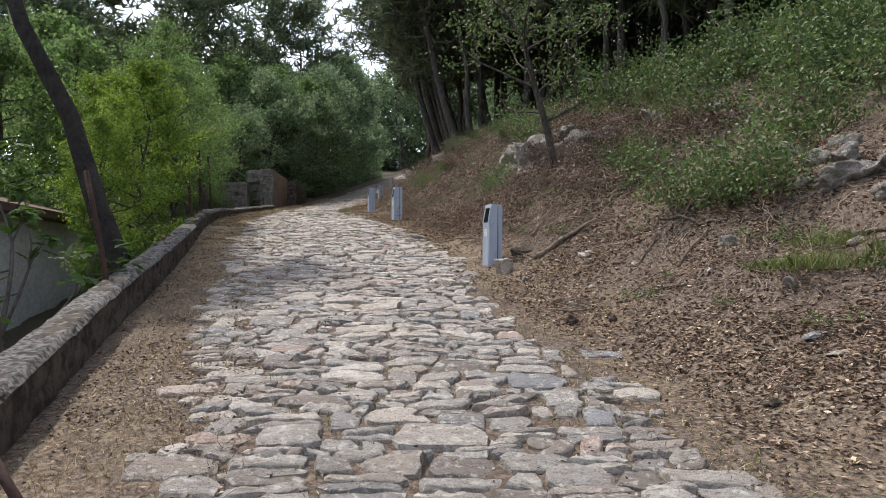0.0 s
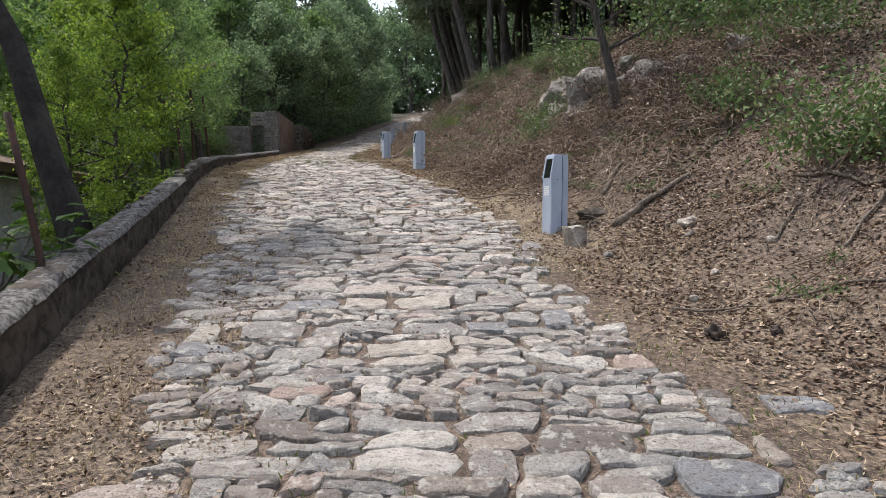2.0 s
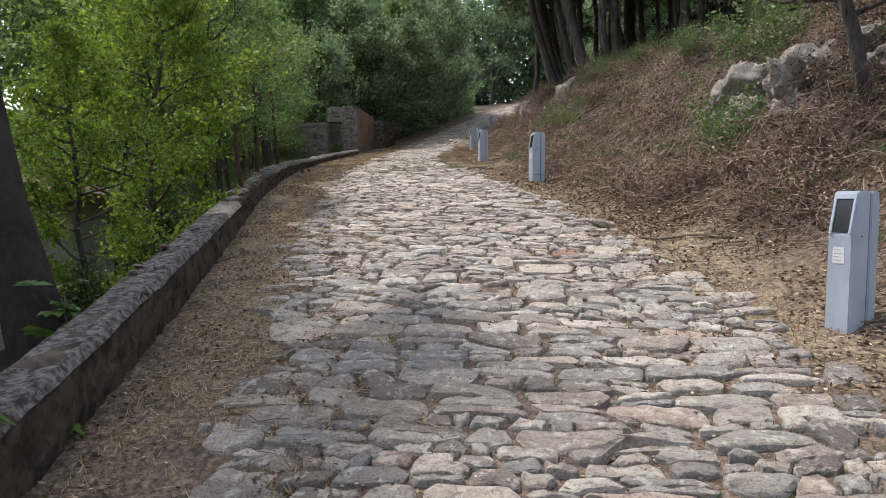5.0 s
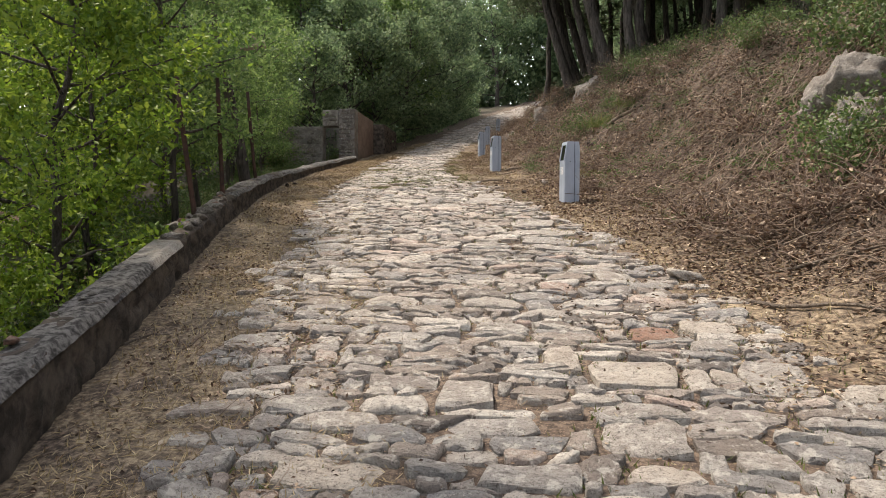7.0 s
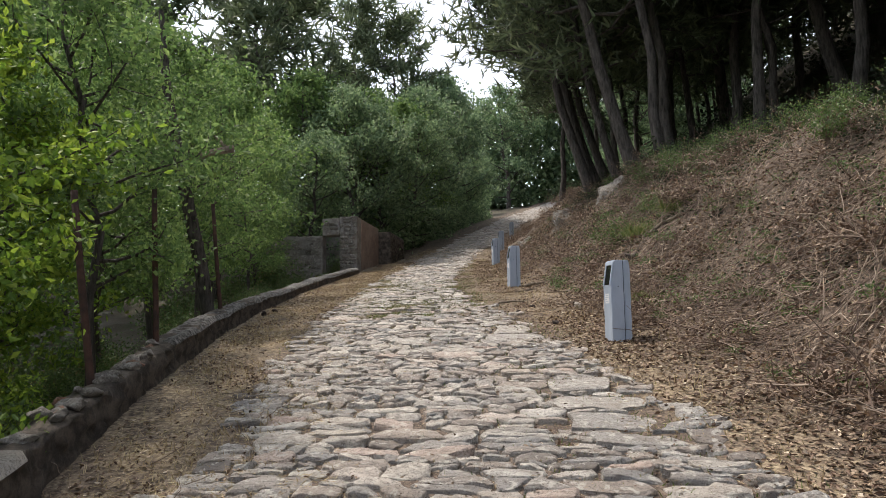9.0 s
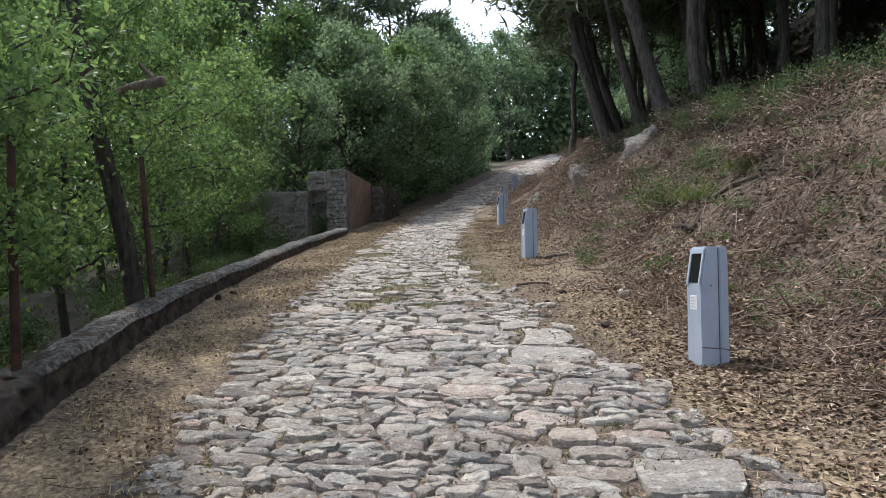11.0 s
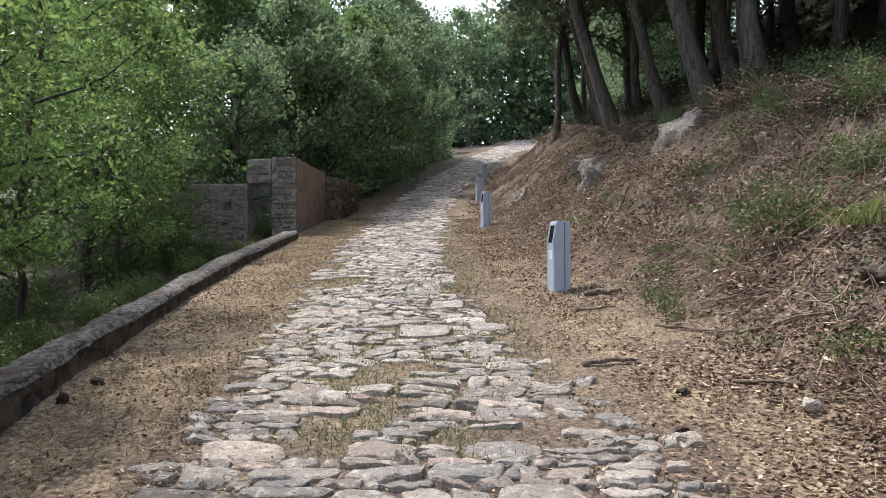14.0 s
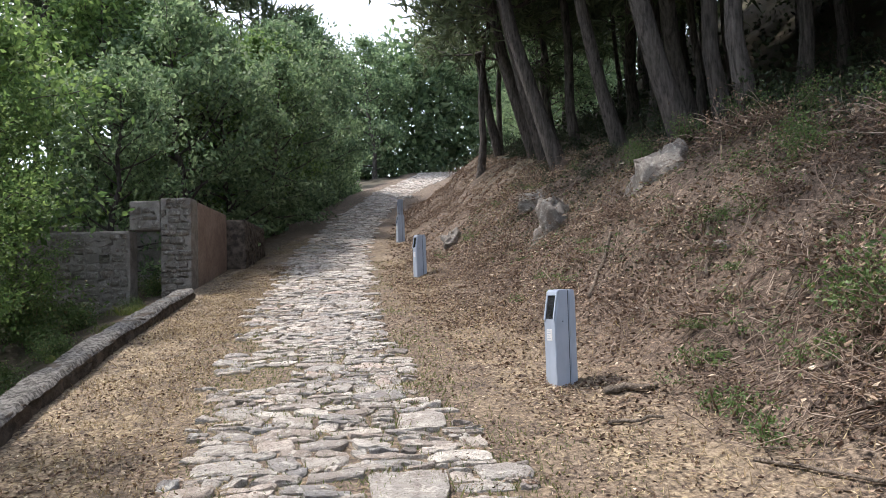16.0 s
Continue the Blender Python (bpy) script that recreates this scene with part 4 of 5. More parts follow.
dry = brush("dry_brush", rng, 0.5, 0.62, 46, 420, 0.05)
tagged(dry, "tangle of cut brown brushwood with dry leaves", "brushwood", "brushwood on the bank")
spots = []
for k in range(150):
    y = rng.choice([rng.uniform(10, 17), rng.uniform(10.2, 14.5), rng.uniform(17.5, 33), rng.uniform(17.5, 27), rng.uniform(31, 46)])
    spots.append((float(post_x(y)) + rng.uniform(0.3, 3.2), y, rng.uniform(0, 360), rng.uniform(0.55, 1.15)))
spots = [p for p in spots if min(math.hypot(p[0] - q[0], p[1] - q[1]) for q in POSTS) > 0.75]
plant(dry, spots, used)
tuft_me = grass_clump("grass_tuft", rng, 420, 0.26, M_GRASS)
spots = [(2.95, 5.6, 0.8), (3.2, 5.9, 0.7), (2.75, 5.75, 0.6), (3.4, 5.3, 0.7), (-0.25, 20.5, 0.9), (0.2, 20.3, 0.8), (4.5, 9.1, 0.9), (5.3, 10.9, 0.9), (-0.6, 18.2, 0.6), (-7.1, 23.4, 0.6), (-7.25, 25.6, 0.5), (-7.5, 27.6, 0.7), (-7.7, 29.0, 0.8), (3.7, 12.2, 0.9)]
for x, y, sc in spots:
    g = new("grass_tuft", tuft_me)
    g.matrix_basis = at_place(x, y, x * 777, sc)
    tagged(g, "tuft of thin green grass", "grass tuft", "grass tufts", "stuff")


# ---- rocks, logs and sticks ----
def rock(rng, sx, sy, sz, material, cuts=0.18):
    bm = bmesh.new()
    bmesh.ops.create_icosphere(bm, subdivisions=4 if sx > 0.2 else 3, radius=1.0)
    off = Vector(rng.uniform(-50, 50, 3))
    for k in range(14):
        nrm = Vector(rng.normal(size=3)).normalized()
        lim = rng.uniform(0.45, 0.75)
        for v2 in bm.verts:
            d = v2.co.dot(nrm)
            if d > lim:
                v2.co -= nrm * (d - lim) * 0.97
    for v2 in bm.verts:
        v2.co += v2.co.normalized() * ((cuts + (0.03 if sx > 0.25 else 0)) * noise.fractal(v2.co * (2.2 if sx < 0.25 else 3.2) + off, 0.6, 2.1, 7))
        v2.co = Vector((v2.co.x * sx, v2.co.y * sy, v2.co.z * sz))
    me = bm_mesh("rock", bm, material, True)
    return me


ROCKS = [(2.5, 12.35, 0.55, 0.4, 0.36, M_ROCK, "large weathered limestone outcrop on the bank"), (1.95, 13.6, 0.75, 0.6, 0.75, M_ROCK, "large pale limestone outcrop with lichen"), (1.45, 14.9, 0.6, 0.55, 0.55, M_ROCK, "large pale limestone outcrop with lichen")]
ROCKS += [(3.8, 7.85, 0.17, 0.15, 0.12, M_ROCK, ""), (3.68, 7.1, 0.18, 0.15, 0.12, M_ROCK, ""), (3.75, 6.6, 0.32, 0.26, 0.2, M_ROCK, "grey limestone block on the bank"), (3.75, 6.0, 0.26, 0.2, 0.14, M_ROCK, ""), (4.0, 6.4, 0.22, 0.2, 0.16, M_ROCK, "")]
ROCKS += [(2.65, 6.6, 0.15, 0.11, 0.085, M_ROCK, "rounded grey rock on bare soil"), (1.69, 8.45, 0.115, 0.09, 0.1, M_PALE, "pale stone lying on the bank"), (3.5, 12.0, 0.3, 0.25, 0.22, M_ROCK, ""), (2.66, 5.54, 0.08, 0.06, 0.05, M_ROCK, "")]
ROCKS += [(2.46, 4.8, 0.16, 0.07, 0.03, M_SLATE, "blue grey slate slab in the soil"), (2.47, 4.5, 0.1, 0.07, 0.025, M_PALE, ""), (1.08, 9.6, 0.2, 0.13, 0.13, M_WALLFACE, "dark rough block of stone beside a bollard")]
ROCKS += [(1.6, 8.15, 0.08, 0.06, 0.06, M_ROCK, ""), (0.95, 8.35, 0.07, 0.06, 0.05, M_ROCK, ""), (-0.45, 12.75, 0.16, 0.11, 0.07, M_PALE, "pale stone at the edge of the paving"), (1.35, 14.3, 0.5, 0.4, 0.45, M_ROCK, "lichened rock face in the bank")]
ROCKS += [(-0.05, 26.45, 0.42, 0.55, 0.72, M_ROCK, "tall lichened boulder leaning out of the bank under the pines"), (2.4, 13.1, 0.3, 0.25, 0.25, M_ROCK, ""), (1.55, 13.2, 0.3, 0.22, 0.3, M_ROCK, ""), (2.15, 12.75, 0.22, 0.2, 0.2, M_ROCK, ""), (2.95, 12.1, 0.3, 0.22, 0.2, M_ROCK, ""), (1.1, 14.2, 0.25, 0.2, 0.22, M_ROCK, ""), (-1.15, 28.0, 0.55, 0.45, 0.6, M_ROCK, "boulder half buried in the bank"), (-1.31, 19.2, 0.1, 0.07, 0.08, M_PALE, "pale stone lying in dry litter"), (-0.72, 18.5, 0.12, 0.09, 0.08, M_SLATE, "")]
ROCKS += [(-1.33, 24.0, 0.14, 0.1, 0.07, M_PALE, ""), (-0.54, 23.85, 0.16, 0.12, 0.09, M_ROCK, ""), (-1.0, 29.8, 0.5, 0.4, 0.3, M_ROCK, ""), (2.5, 23.9, 0.35, 0.3, 0.25, M_ROCK, "boulder at the top of the bank"), (2.95, 23.9, 0.25, 0.22, 0.22, M_ROCK, ""), (-0.25, 22.2, 0.1, 0.07, 0.06, M_PALE, ""), (0.9, 21.2, 0.25, 0.2, 0.2, M_ROCK, ""), (0.1, 20.3, 0.09, 0.06, 0.05, M_PALE, "")]
ROCKS += [(4.3, 11.2, 0.3, 0.22, 0.16, M_ROCK, ""), (4.1, 7.3, 0.2, 0.16, 0.12, M_ROCK, ""), (3.45, 6.9, 0.12, 0.1, 0.08, M_ROCK, ""), (3.9, 6.95, 0.22, 0.16, 0.14, M_ROCK, ""), (4.25, 6.7, 0.24, 0.2, 0.16, M_ROCK, ""), (3.3, 5.75, 0.1, 0.08, 0.06, M_PALE, ""), (2.0, 7.5, 0.06, 0.05, 0.04, M_PALE, ""), (1.5, 7.3, 0.05, 0.04, 0.035, M_PALE, ""), (1.25, 7.0, 0.05, 0.04, 0.03, M_PALE, ""), (1.8, 6.6, 0.045, 0.04, 0.03, M_PALE, ""), (2.3, 6.2, 0.05, 0.04, 0.03, M_PALE, ""), (2.1, 5.6, 0.04, 0.03, 0.025, M_PALE, ""), (-2.2, 33.6, 0.35, 0.3, 0.35, M_ROCK, "")]
for k, (x, y, sx, sy, sz, material, label) in enumerate(ROCKS):
    rng = np.random.default_rng(410 + k)
    r = new("rock", rock(rng, sx, sy, sz, material))
    r.matrix_basis = pose(x, y, hz(x, y) + sz * (0.25 if sx < 0.3 else -0.2 if y < 24 else -0.3), rng.uniform(-12, 12), rng.uniform(-12, 12), rng.uniform(-30, 30))
    tagged(r, label or "weathered grey rock lying on the bank", "rock", "rocks on the bank")
for x, y, s in [(1.1, 6.23, 0.07), (1.9, 4.2, 0.05), (-5.75, 19.4, 0.055), (-5.72, 19.75, 0.05), (-6.0, 20.45, 0.05), (-1.65, 17.75, 0.05), (-1.93, 19.55, 0.05), (-2.1, 18.9, 0.04), (1.45, 6.2, 0.05)]:
    r = new("earth_clod", rock(rng, s, s * 0.9, s * 0.8, M_BLACK, 0.4))
    r.matrix_basis = pose(x, y, hz(x, y) + s * 0.45, 0, 0, x * 99)
    tagged(r, "dark crumbly clod lying on dry straw", "clod", "dark clods")
bm = box_bm(-0.085, 0.085, -0.08, 0.08, -0.05, 0.17, 0.018)
for v2 in bm.verts:
    v2.co += Vector(rng.normal(size=3) * 0.009)
block = new("stone_block", bm_mesh("stone_block", bm, M_PALE, True))
block.matrix_basis = pose(0.76, 8.93, hz(0.76, 8.93), 4, -5, 28)
tagged(block, "pale squared block of stone at the foot of a bollard", "stone block")
root = new("root_ball", rock(rng, 0.15, 0.13, 0.11, M_BLACK, 0.45))
root.matrix_basis = pose(-0.45, 20.1, hz(-0.45, 20.1) - 0.02)
tagged(root, "dark upturned root ball with soil", "root ball")

STICKS = [(1.12, 9.05, 1.95, 9.3, 0.034), (2.42, 7.98, 2.76, 7.12, 0.018), (2.24, 6.96, 2.68, 7.15, 0.014), (-0.23, 20.16, 0.3, 19.6, 0.025), (-1.56, 19.8, -1.0, 19.3, 0.012), (-2.1, 22.75, -1.75, 22.55, 0.03), (-2.24, 22.14, -1.89, 22.07, 0.016)]
STICKS += [(-1.06, 21.8, -0.7, 21.3, 0.018), (-2.44, 20.19, -2.05, 20.3, 0.02), (-0.9, 23.5, -0.2, 24.8, 0.02), (0.95, 9.2, 0.98, 9.5, 0.014), (1.2, 9.9, 1.55, 10.4, 0.03), (1.6, 6.6, 2.1, 6.2, 0.012), (1.0, 6.9, 1.5, 6.6, 0.01), (-0.2, 12.2, 0.5, 11.5, 0.014)]
STICKS += [(0.2, 12.8, 0.9, 12.2, 0.014), (-0.7, 17.6, -0.2, 17.0, 0.012), (-1.3, 20.6, -0.7, 20.0, 0.012), (-1.7, 21.2, -1.2, 20.5, 0.012), (-1.2, 21.3, -0.4, 20.8, 0.014), (-0.1, 21.0, 0.6, 20.5, 0.014), (-4.05, 11.3, -3.8, 11.5, 0.008), (-1.6, 24.8, -1.0, 25.8, 0.02), (-0.6, 18.9, 0.1, 18.2, 0.013)]
STICKS += [(-1.0, 18.4, -0.6, 17.9, 0.01), (0.6, 13.2, 1.2, 12.7, 0.016), (1.9, 7.4, 2.3, 7.7, 0.01), (3.3, 6.0, 3.45, 5.6, 0.025)]
for x0, y0, x1, y1, r in STICKS:
    q = np.linspace(0, 1, 8)
    X, Y = x0 + (x1 - x0) * q + rng.normal(size=8) * 0.015, y0 + (y1 - y0) * q + rng.normal(size=8) * 0.015
    Z = height(X, Y) + r * 0.7 + 0.02 * np.sin(q * 3)
    V, F = tube(np.stack([X, Y, Z], -1), r * np.linspace(1.1, 0.6, 8), 7)
    s = new("stick", mesh_np("stick", V, [F, np.array([np.arange(7)[::-1], np.arange(7) + 49])], M_WOOD))
    tagged(s, "weathered fallen branch lying on the litter" if r > 0.02 else "thin dry stick lying on the litter", "branch", "fallen branches")

# sawn limb on a broken tree beyond the wall
stump = tagged(new("dead_tree"), "dark dead trunk with a pale sawn-off limb", "tree")
SX, SY, SZ = -6.05, 17.75, 5.42
P = np.array([[SX + 0.1, SY + 0.5, hz(SX, SY) - 0.2], [SX + 0.0, SY + 0.3, 4.0], [SX - 0.1, SY, 5.0], [SX - 0.3, SY - 0.1, 6.2], [SX - 0.4, SY - 0.1, 7.2]])
V, F = tube(P, [0.1, 0.085, 0.075, 0.06, 0.03], 9)
part("trunk", mesh_np("trunk", V, F, M_BARK), stump)
P = np.array([[SX + 0.1, SY, SZ - 0.09], [SX + 0.25, SY + 0.02, SZ - 0.04], [SX + 0.52, SY + 0.04, SZ]])
V, F = tube(P, [0.035, 0.04, 0.05], 9)
part("sawn_limb", mesh_np("sawn_limb", V, [F, np.array([np.arange(9) + 18])], M_WOOD), stump, "pale peeled limb")
V, F = tube(np.array([[SX + 0.42, SY + 0.03, SZ + 0.03], [SX + 0.3, SY, SZ + 0.16]]), [0.025, 0.018], 6)
part("stub", mesh_np("stub", V, F, M_WOOD), stump)

# ---- things on the parapet ----
P = bend(rng, (-3.22, 6.95, float(road_z(6.95)) + 0.2), (-0.18, 0.02, 1.0), 1.15, 4, 0.01)
V, F = tube(P, [0.025] * 4, 10)
post = new("rusty_post", mesh_np("rusty_post", V, [F, np.array([np.arange(10) + 30])], M_RUST))
tagged(post, "leaning rusty iron pipe set in the parapet wall", "post")
for y, tall, lean in ((14.15, 1.38, -0.12), (15.6, 1.4, -0.05), (18.15, 1.35, -0.1)):
    x, z = float(wall_x(y)) - 0.17, float(road_z(y)) + float(wall_top(y)) - 0.1
    V, F = tube(bend(rng, (x, y, z), (lean, 0.0, 1.0), tall + 0.1, 5, 0.008), [0.03, 0.027, 0.027, 0.025, 0.025], 8)
    tagged(new("fence_post", mesh_np("fence_post", V, [F, np.array([np.arange(8) + 32])], M_RUST)), "thin dark rusty fence post standing on the parapet wall", "fence post", "old fence posts")
P = np.array([[-1.95, 3.05, hz(-1.95, 3.05) + 0.42], [-1.78, 2.98, hz(-1.78, 3) + 0.22], [-1.58, 2.9, hz(-1.58, 2.9) + 0.015]])
V, F = tube(P, [0.022] * 3, 8)
bar = new("rusty_bar", mesh_np("rusty_bar", V, [F, np.array([np.arange(8) + 16, np.arange(8)[::-1]])], M_RUST))
tagged(bar, "rusty iron bar leaning from the wall to the ground", "iron bar")


def coping(y0, y1, material, lift, name, label, rough, over=0.015):
    ys = np.arange(y0, y1 + 0.03, 0.06)
    us = np.linspace(0.005 + over, -0.255 - over, 9)
    Y, U = np.meshgrid(ys, us, indexing="ij")
    f = wall_top(Y)
    X = wall_x(Y) + U + rough * 0.5 * vnoise(Y, U, 7, 9)
    Z = road_z(Y) + f + lift + rough * (0.9 * vnoise(Y, U * 2, 1.7, 7) + 0.5 * vnoise(Y, U, 6.3, 10) + 0.5 * vnoise(Y, U, 23, 8))
    top = np.stack([X, Y, Z], -1)
    top[:, 0, 2] -= 0.05
    top[:, -1, 2] -= 0.05
    n, m = len(ys), len(us)
    i, j = np.meshgrid(np.arange(n - 1), np.arange(m - 1), indexing="ij")
    F = np.stack([i * m + j, i * m + j + 1, (i + 1) * m + j + 1, (i + 1) * m + j], -1).reshape(-1, 4)
    ends = np.array([np.arange(m), ((n - 1) * m + np.arange(m))[::-1]])
    return part(name, mesh_np(name, top.reshape(-1, 3), [F[:, ::-1], ends], material), wall, label)


coping(-6, 12.0, M_COPING, 0.012, "coping", "grey lichened mortar coping", 0.015)
coping(12.02, 12.85, M_PALE, 0.02, "coping_slab", "smooth pale coping slab", 0.004)
coping(15.6, 29.5, M_COPING, 0.012, "coping", "grey lichened mortar coping", 0.018)
for k in range(46):
    y = rng.uniform(12.9, 15.7) if k < 34 else rng.uniform(9.5, 12.0)
    f = float(wall_top(y))
    s = rng.uniform(0.045, 0.12) * (1 if k < 34 else 0.5)
    x = float(wall_x(y)) - rng.uniform(0.04, 0.22)
    ob = part("stone", rock(rng, s, s * rng.uniform(0.6, 1.0), s * 0.5, M_RED if k % 6 == 0 else M_ROCK, 0.15), wall)
    ob.matrix_basis = pose(x, y, float(road_z(y)) + f + s * 0.2 + (0.02 if k >= 34 else 0), 0, 0, rng.uniform(0, 180))


# ---- loose cover: litter, straw, twigs, grass in the joints ----
def scatter(n, y0, y1, d0, d1, rng, line=post_x, seed=1, patch=0.6):
    y = rng.uniform(y0, y1, n)
    x = line(y) + rng.uniform(d0, d1, n)
    keep = vnoise(x, y, 1.1, seed) + 0.5 * vnoise(x, y, 3, seed + 1) > rng.uniform(-1.4, 1.0, n) * patch
    frac = np.abs((x - line(y) - (d0 + d1) / 2) / ((d1 - d0) / 2))
    keep &= rng.uniform(0, 1, n) > frac ** 5
    return x[keep], y[keep]


def ground_leaves(name, label, n, span, size, material, rng, line=post_x, seed=1, thin=0.55, lift=0.012, patch=0.6):
    x, y = scatter(n, *span, rng, line, seed, patch)
    C = np.stack([x, y, height(x, y) + lift * rng.uniform(0.3, 1.6, len(x))], -1)
    V, F = leaves(rng, C, size, size * thin, 0.75)
    return tagged(new(name, mesh_np(name, V, F, material, False)), label, "leaf litter", kind="stuff")


rng = np.random.default_rng(51)
ground_leaves("leaf_litter", "dead brown leaves and chips on the bank", 150000, (0.5, 16, -0.75, 4.0), 0.042, M_DRY_LEAF, rng)
ground_leaves("leaf_litter", "dead brown leaves and chips low on the bank", 88000, (16, 34, -0.75, 2.1), 0.042, M_DRY_LEAF, rng)
ground_leaves("leaf_litter", "thin dead leaves high on the shaded bank", 24000, (16, 34, 2.1, 4.2), 0.045, M_DRY_LEAF, rng)
ground_leaves("ground_ivy", "dark low ground cover in patches on the bank", 28000, (9.5, 34, 1.0, 4.6), 0.055, M_IVY_SHADED, rng, post_x, 17, 0.6, 0.06)
ground_leaves("ground_ivy", "small green creeping plants in patches on the bank", 17000, (9.5, 34, 0.7, 4.4), 0.042, M_SHRUB, rng, post_x, 19, 0.6, 0.05, 0.9)
ground_leaves("leaf_litter", "dead brown leaves on the far bank", 50000, (33, 52, -0.4, 4.5), 0.075, M_DRY_LEAF, rng, post_x, 4)
ground_leaves("leaf_litter", "dead brown leaves and chips high on the bank", 18000, (0.5, 15, 3.7, 6.0), 0.05, M_DRY_LEAF, rng, post_x, 3)
ground_leaves("leaf_litter", "dead brown leaves scattered along the verge", 52000, (-0.5, 34, 0.02, 1.4), 0.032, M_DRY_LEAF, rng, wall_x, 5)
ground_leaves("leaf_litter", "reddish dead leaves along the edge of the paving", 30000, (8.5, 31, -1.7, 0.9), 0.034, M_DRY_LEAF, rng, post_x, 66)
ground_leaves("leaf_litter", "pale and brown dead leaves caught on the brushwood", 26000, (9.5, 33, 0.1, 3.4), 0.055, M_DRY_LEAF, rng, post_x, 61, 0.55, 0.07)
ground_leaves("straw", "thin straw on the shaded verge beside the parapet", 6000, (-0.5, 8.5, 0.02, 1.3), 0.05, M_STRAW, rng, wall_x, 9, 0.09)
ground_leaves("straw", "pale straw on the verge beside the parapet", 72000, (8, 40, 0.02, 1.75), 0.06, M_STRAW, rng, wall_x, 8, 0.09)
ground_leaves("straw", "pale straw along the edge of the paving", 42000, (0.0, 40, -1.1, 0.9), 0.055, M_STRAW, rng, post_x, 11, 0.09)
ground_leaves("leaf_litter", "crumbled dead leaves caught between the paving stones", 22000, (0.5, 28, 0.7, 4.4), 0.024, M_DRY_LEAF, rng, wall_x, 24, 0.55, 0.014)
ground_leaves("straw", "bits of straw and chaff in the paving joints", 24000, (0.5, 34, 0.8, 4.2), 0.042, M_STRAW, rng, wall_x, 14, 0.13, 0.008)


def twigs(name, label, n, span, rng, length, radius, lift, line=post_x):
    x, y = scatter(n, *span, rng, line, 21, 0.8)
    m = len(x)
    az, ln = rng.uniform(0, 2 * np.pi, m), length * rng.uniform(0.3, 1.3, m)
    up = np.abs(rng.normal(size=m)) * 0.28
    q = np.linspace(0, 1, 5)
    X = x[:, None] + np.cos(az)[:, None] * ln[:, None] * q + rng.normal(size=(m, 5)) * 0.07 * ln[:, None]
    Y = y[:, None] + np.sin(az)[:, None] * ln[:, None] * q + rng.normal(size=(m, 5)) * 0.07 * ln[:, None]
    Z = height(X, Y) + 0.01 + up[:, None] * ln[:, None] * q * 1.2 + lift * rng.uniform(0, 1, (m, 1))
    R = radius * rng.uniform(0.5, 1.4, (m, 1)) * np.linspace(1, 0.5, 5)
    P = np.stack([X, Y, Z], -1)
    side = np.stack([-np.sin(az), np.cos(az), np.zeros(m)], -1)[:, None]
    a = np.array([0, 2.1, 4.2])
    ring = side[:, :, None] * np.cos(a)[None, None, :, None] + np.array([0, 0, 1.0]) * np.sin(a)[None, None, :, None]
    V = P[:, :, None] + ring * R[:, :, None, None]
    i, j = np.meshgrid(np.arange(4), np.arange(3), indexing="ij")
    f = np.stack([i * 3 + j, i * 3 + (j + 1) % 3, (i + 1) * 3 + (j + 1) % 3, (i + 1) * 3 + j], -1).reshape(-1, 4)
    F = (np.arange(m)[:, None, None] * 15 + f[None]).reshape(-1, 4)
    return tagged(new(name, mesh_np(name, V.reshape(-1, 3), F, M_TWIG)), label, "twigs", kind="stuff")


twigs("twigs", "brown cut twigs tangled over the bank", 3600, (9.6, 17.5, 0.1, 2.8), rng, 0.36, 0.005, 0.16)
twigs("twigs", "brown twigs strewn over the bank", 3600, (17, 33, 0.05, 3.4), rng, 0.34, 0.005, 0.05)
twigs("twigs", "heap of pale broken sticks and twigs", 1500, (18.6, 22.6, 0.5, 2.6), rng, 0.34, 0.006, 0.05)
twigs("twigs", "dark tangle of thin twigs over the bank", 2600, (11, 26, 0.2, 3.2), rng, 0.3, 0.004, 0.1)
twigs("twigs", "thin twigs strewn on bare soil", 2200, (2, 10, -0.4, 4.0), rng, 0.3, 0.0045, 0.02)
twigs("twigs", "thin twigs along the verge", 500, (1, 32, 0.1, 1.2), rng, 0.22, 0.0025, 0.01, wall_x)


def joint_grass(name, label, n, span, rng, line, length, material, seed, patch=0.5):
    x, y = scatter(n, *span, rng, line, seed, patch)
    count = len(x)
    base = np.stack([x, y, height(x, y) - 0.01], -1)
    d = unit(np.stack([rng.normal(size=count) * 0.55, rng.normal(size=count) * 0.55, np.ones(count)], -1))
    L = length * rng.uniform(0.4, 1.3, (count, 1))
    s = unit(np.cross(d, rng.normal(size=(count, 3)))) * 0.0045
    V = np.stack([base - s, base + s, base + d * L], 1).reshape(-1, 3)
    return tagged(new(name, mesh_np(name, V, np.arange(len(V)).reshape(-1, 3), material, False)), label, "grass", kind="stuff")


joint_grass("joint_grass", "short yellow green grass between the paving stones", 52000, (2, 34, 0.8, 4.4), rng, wall_x, 0.038, M_GRASS, 31, 0.3)
joint_grass("joint_grass", "green grass growing over the sunken paving stones", 22000, (18.5, 28, 1.2, 3.5), rng, wall_x, 0.05, M_GRASS, 53, 0.4)
joint_grass("dry_grass", "short dry grass on the verge", 26000, (0, 34, 0.02, 1.3), rng, wall_x, 0.06, M_STRAW, 35, 0.5)
joint_grass("bank_grass", "thin dry grass on the bank", 30000, (2, 34, -0.6, 4.5), rng, post_x, 0.09, M_STRAW, 38, 0.45)


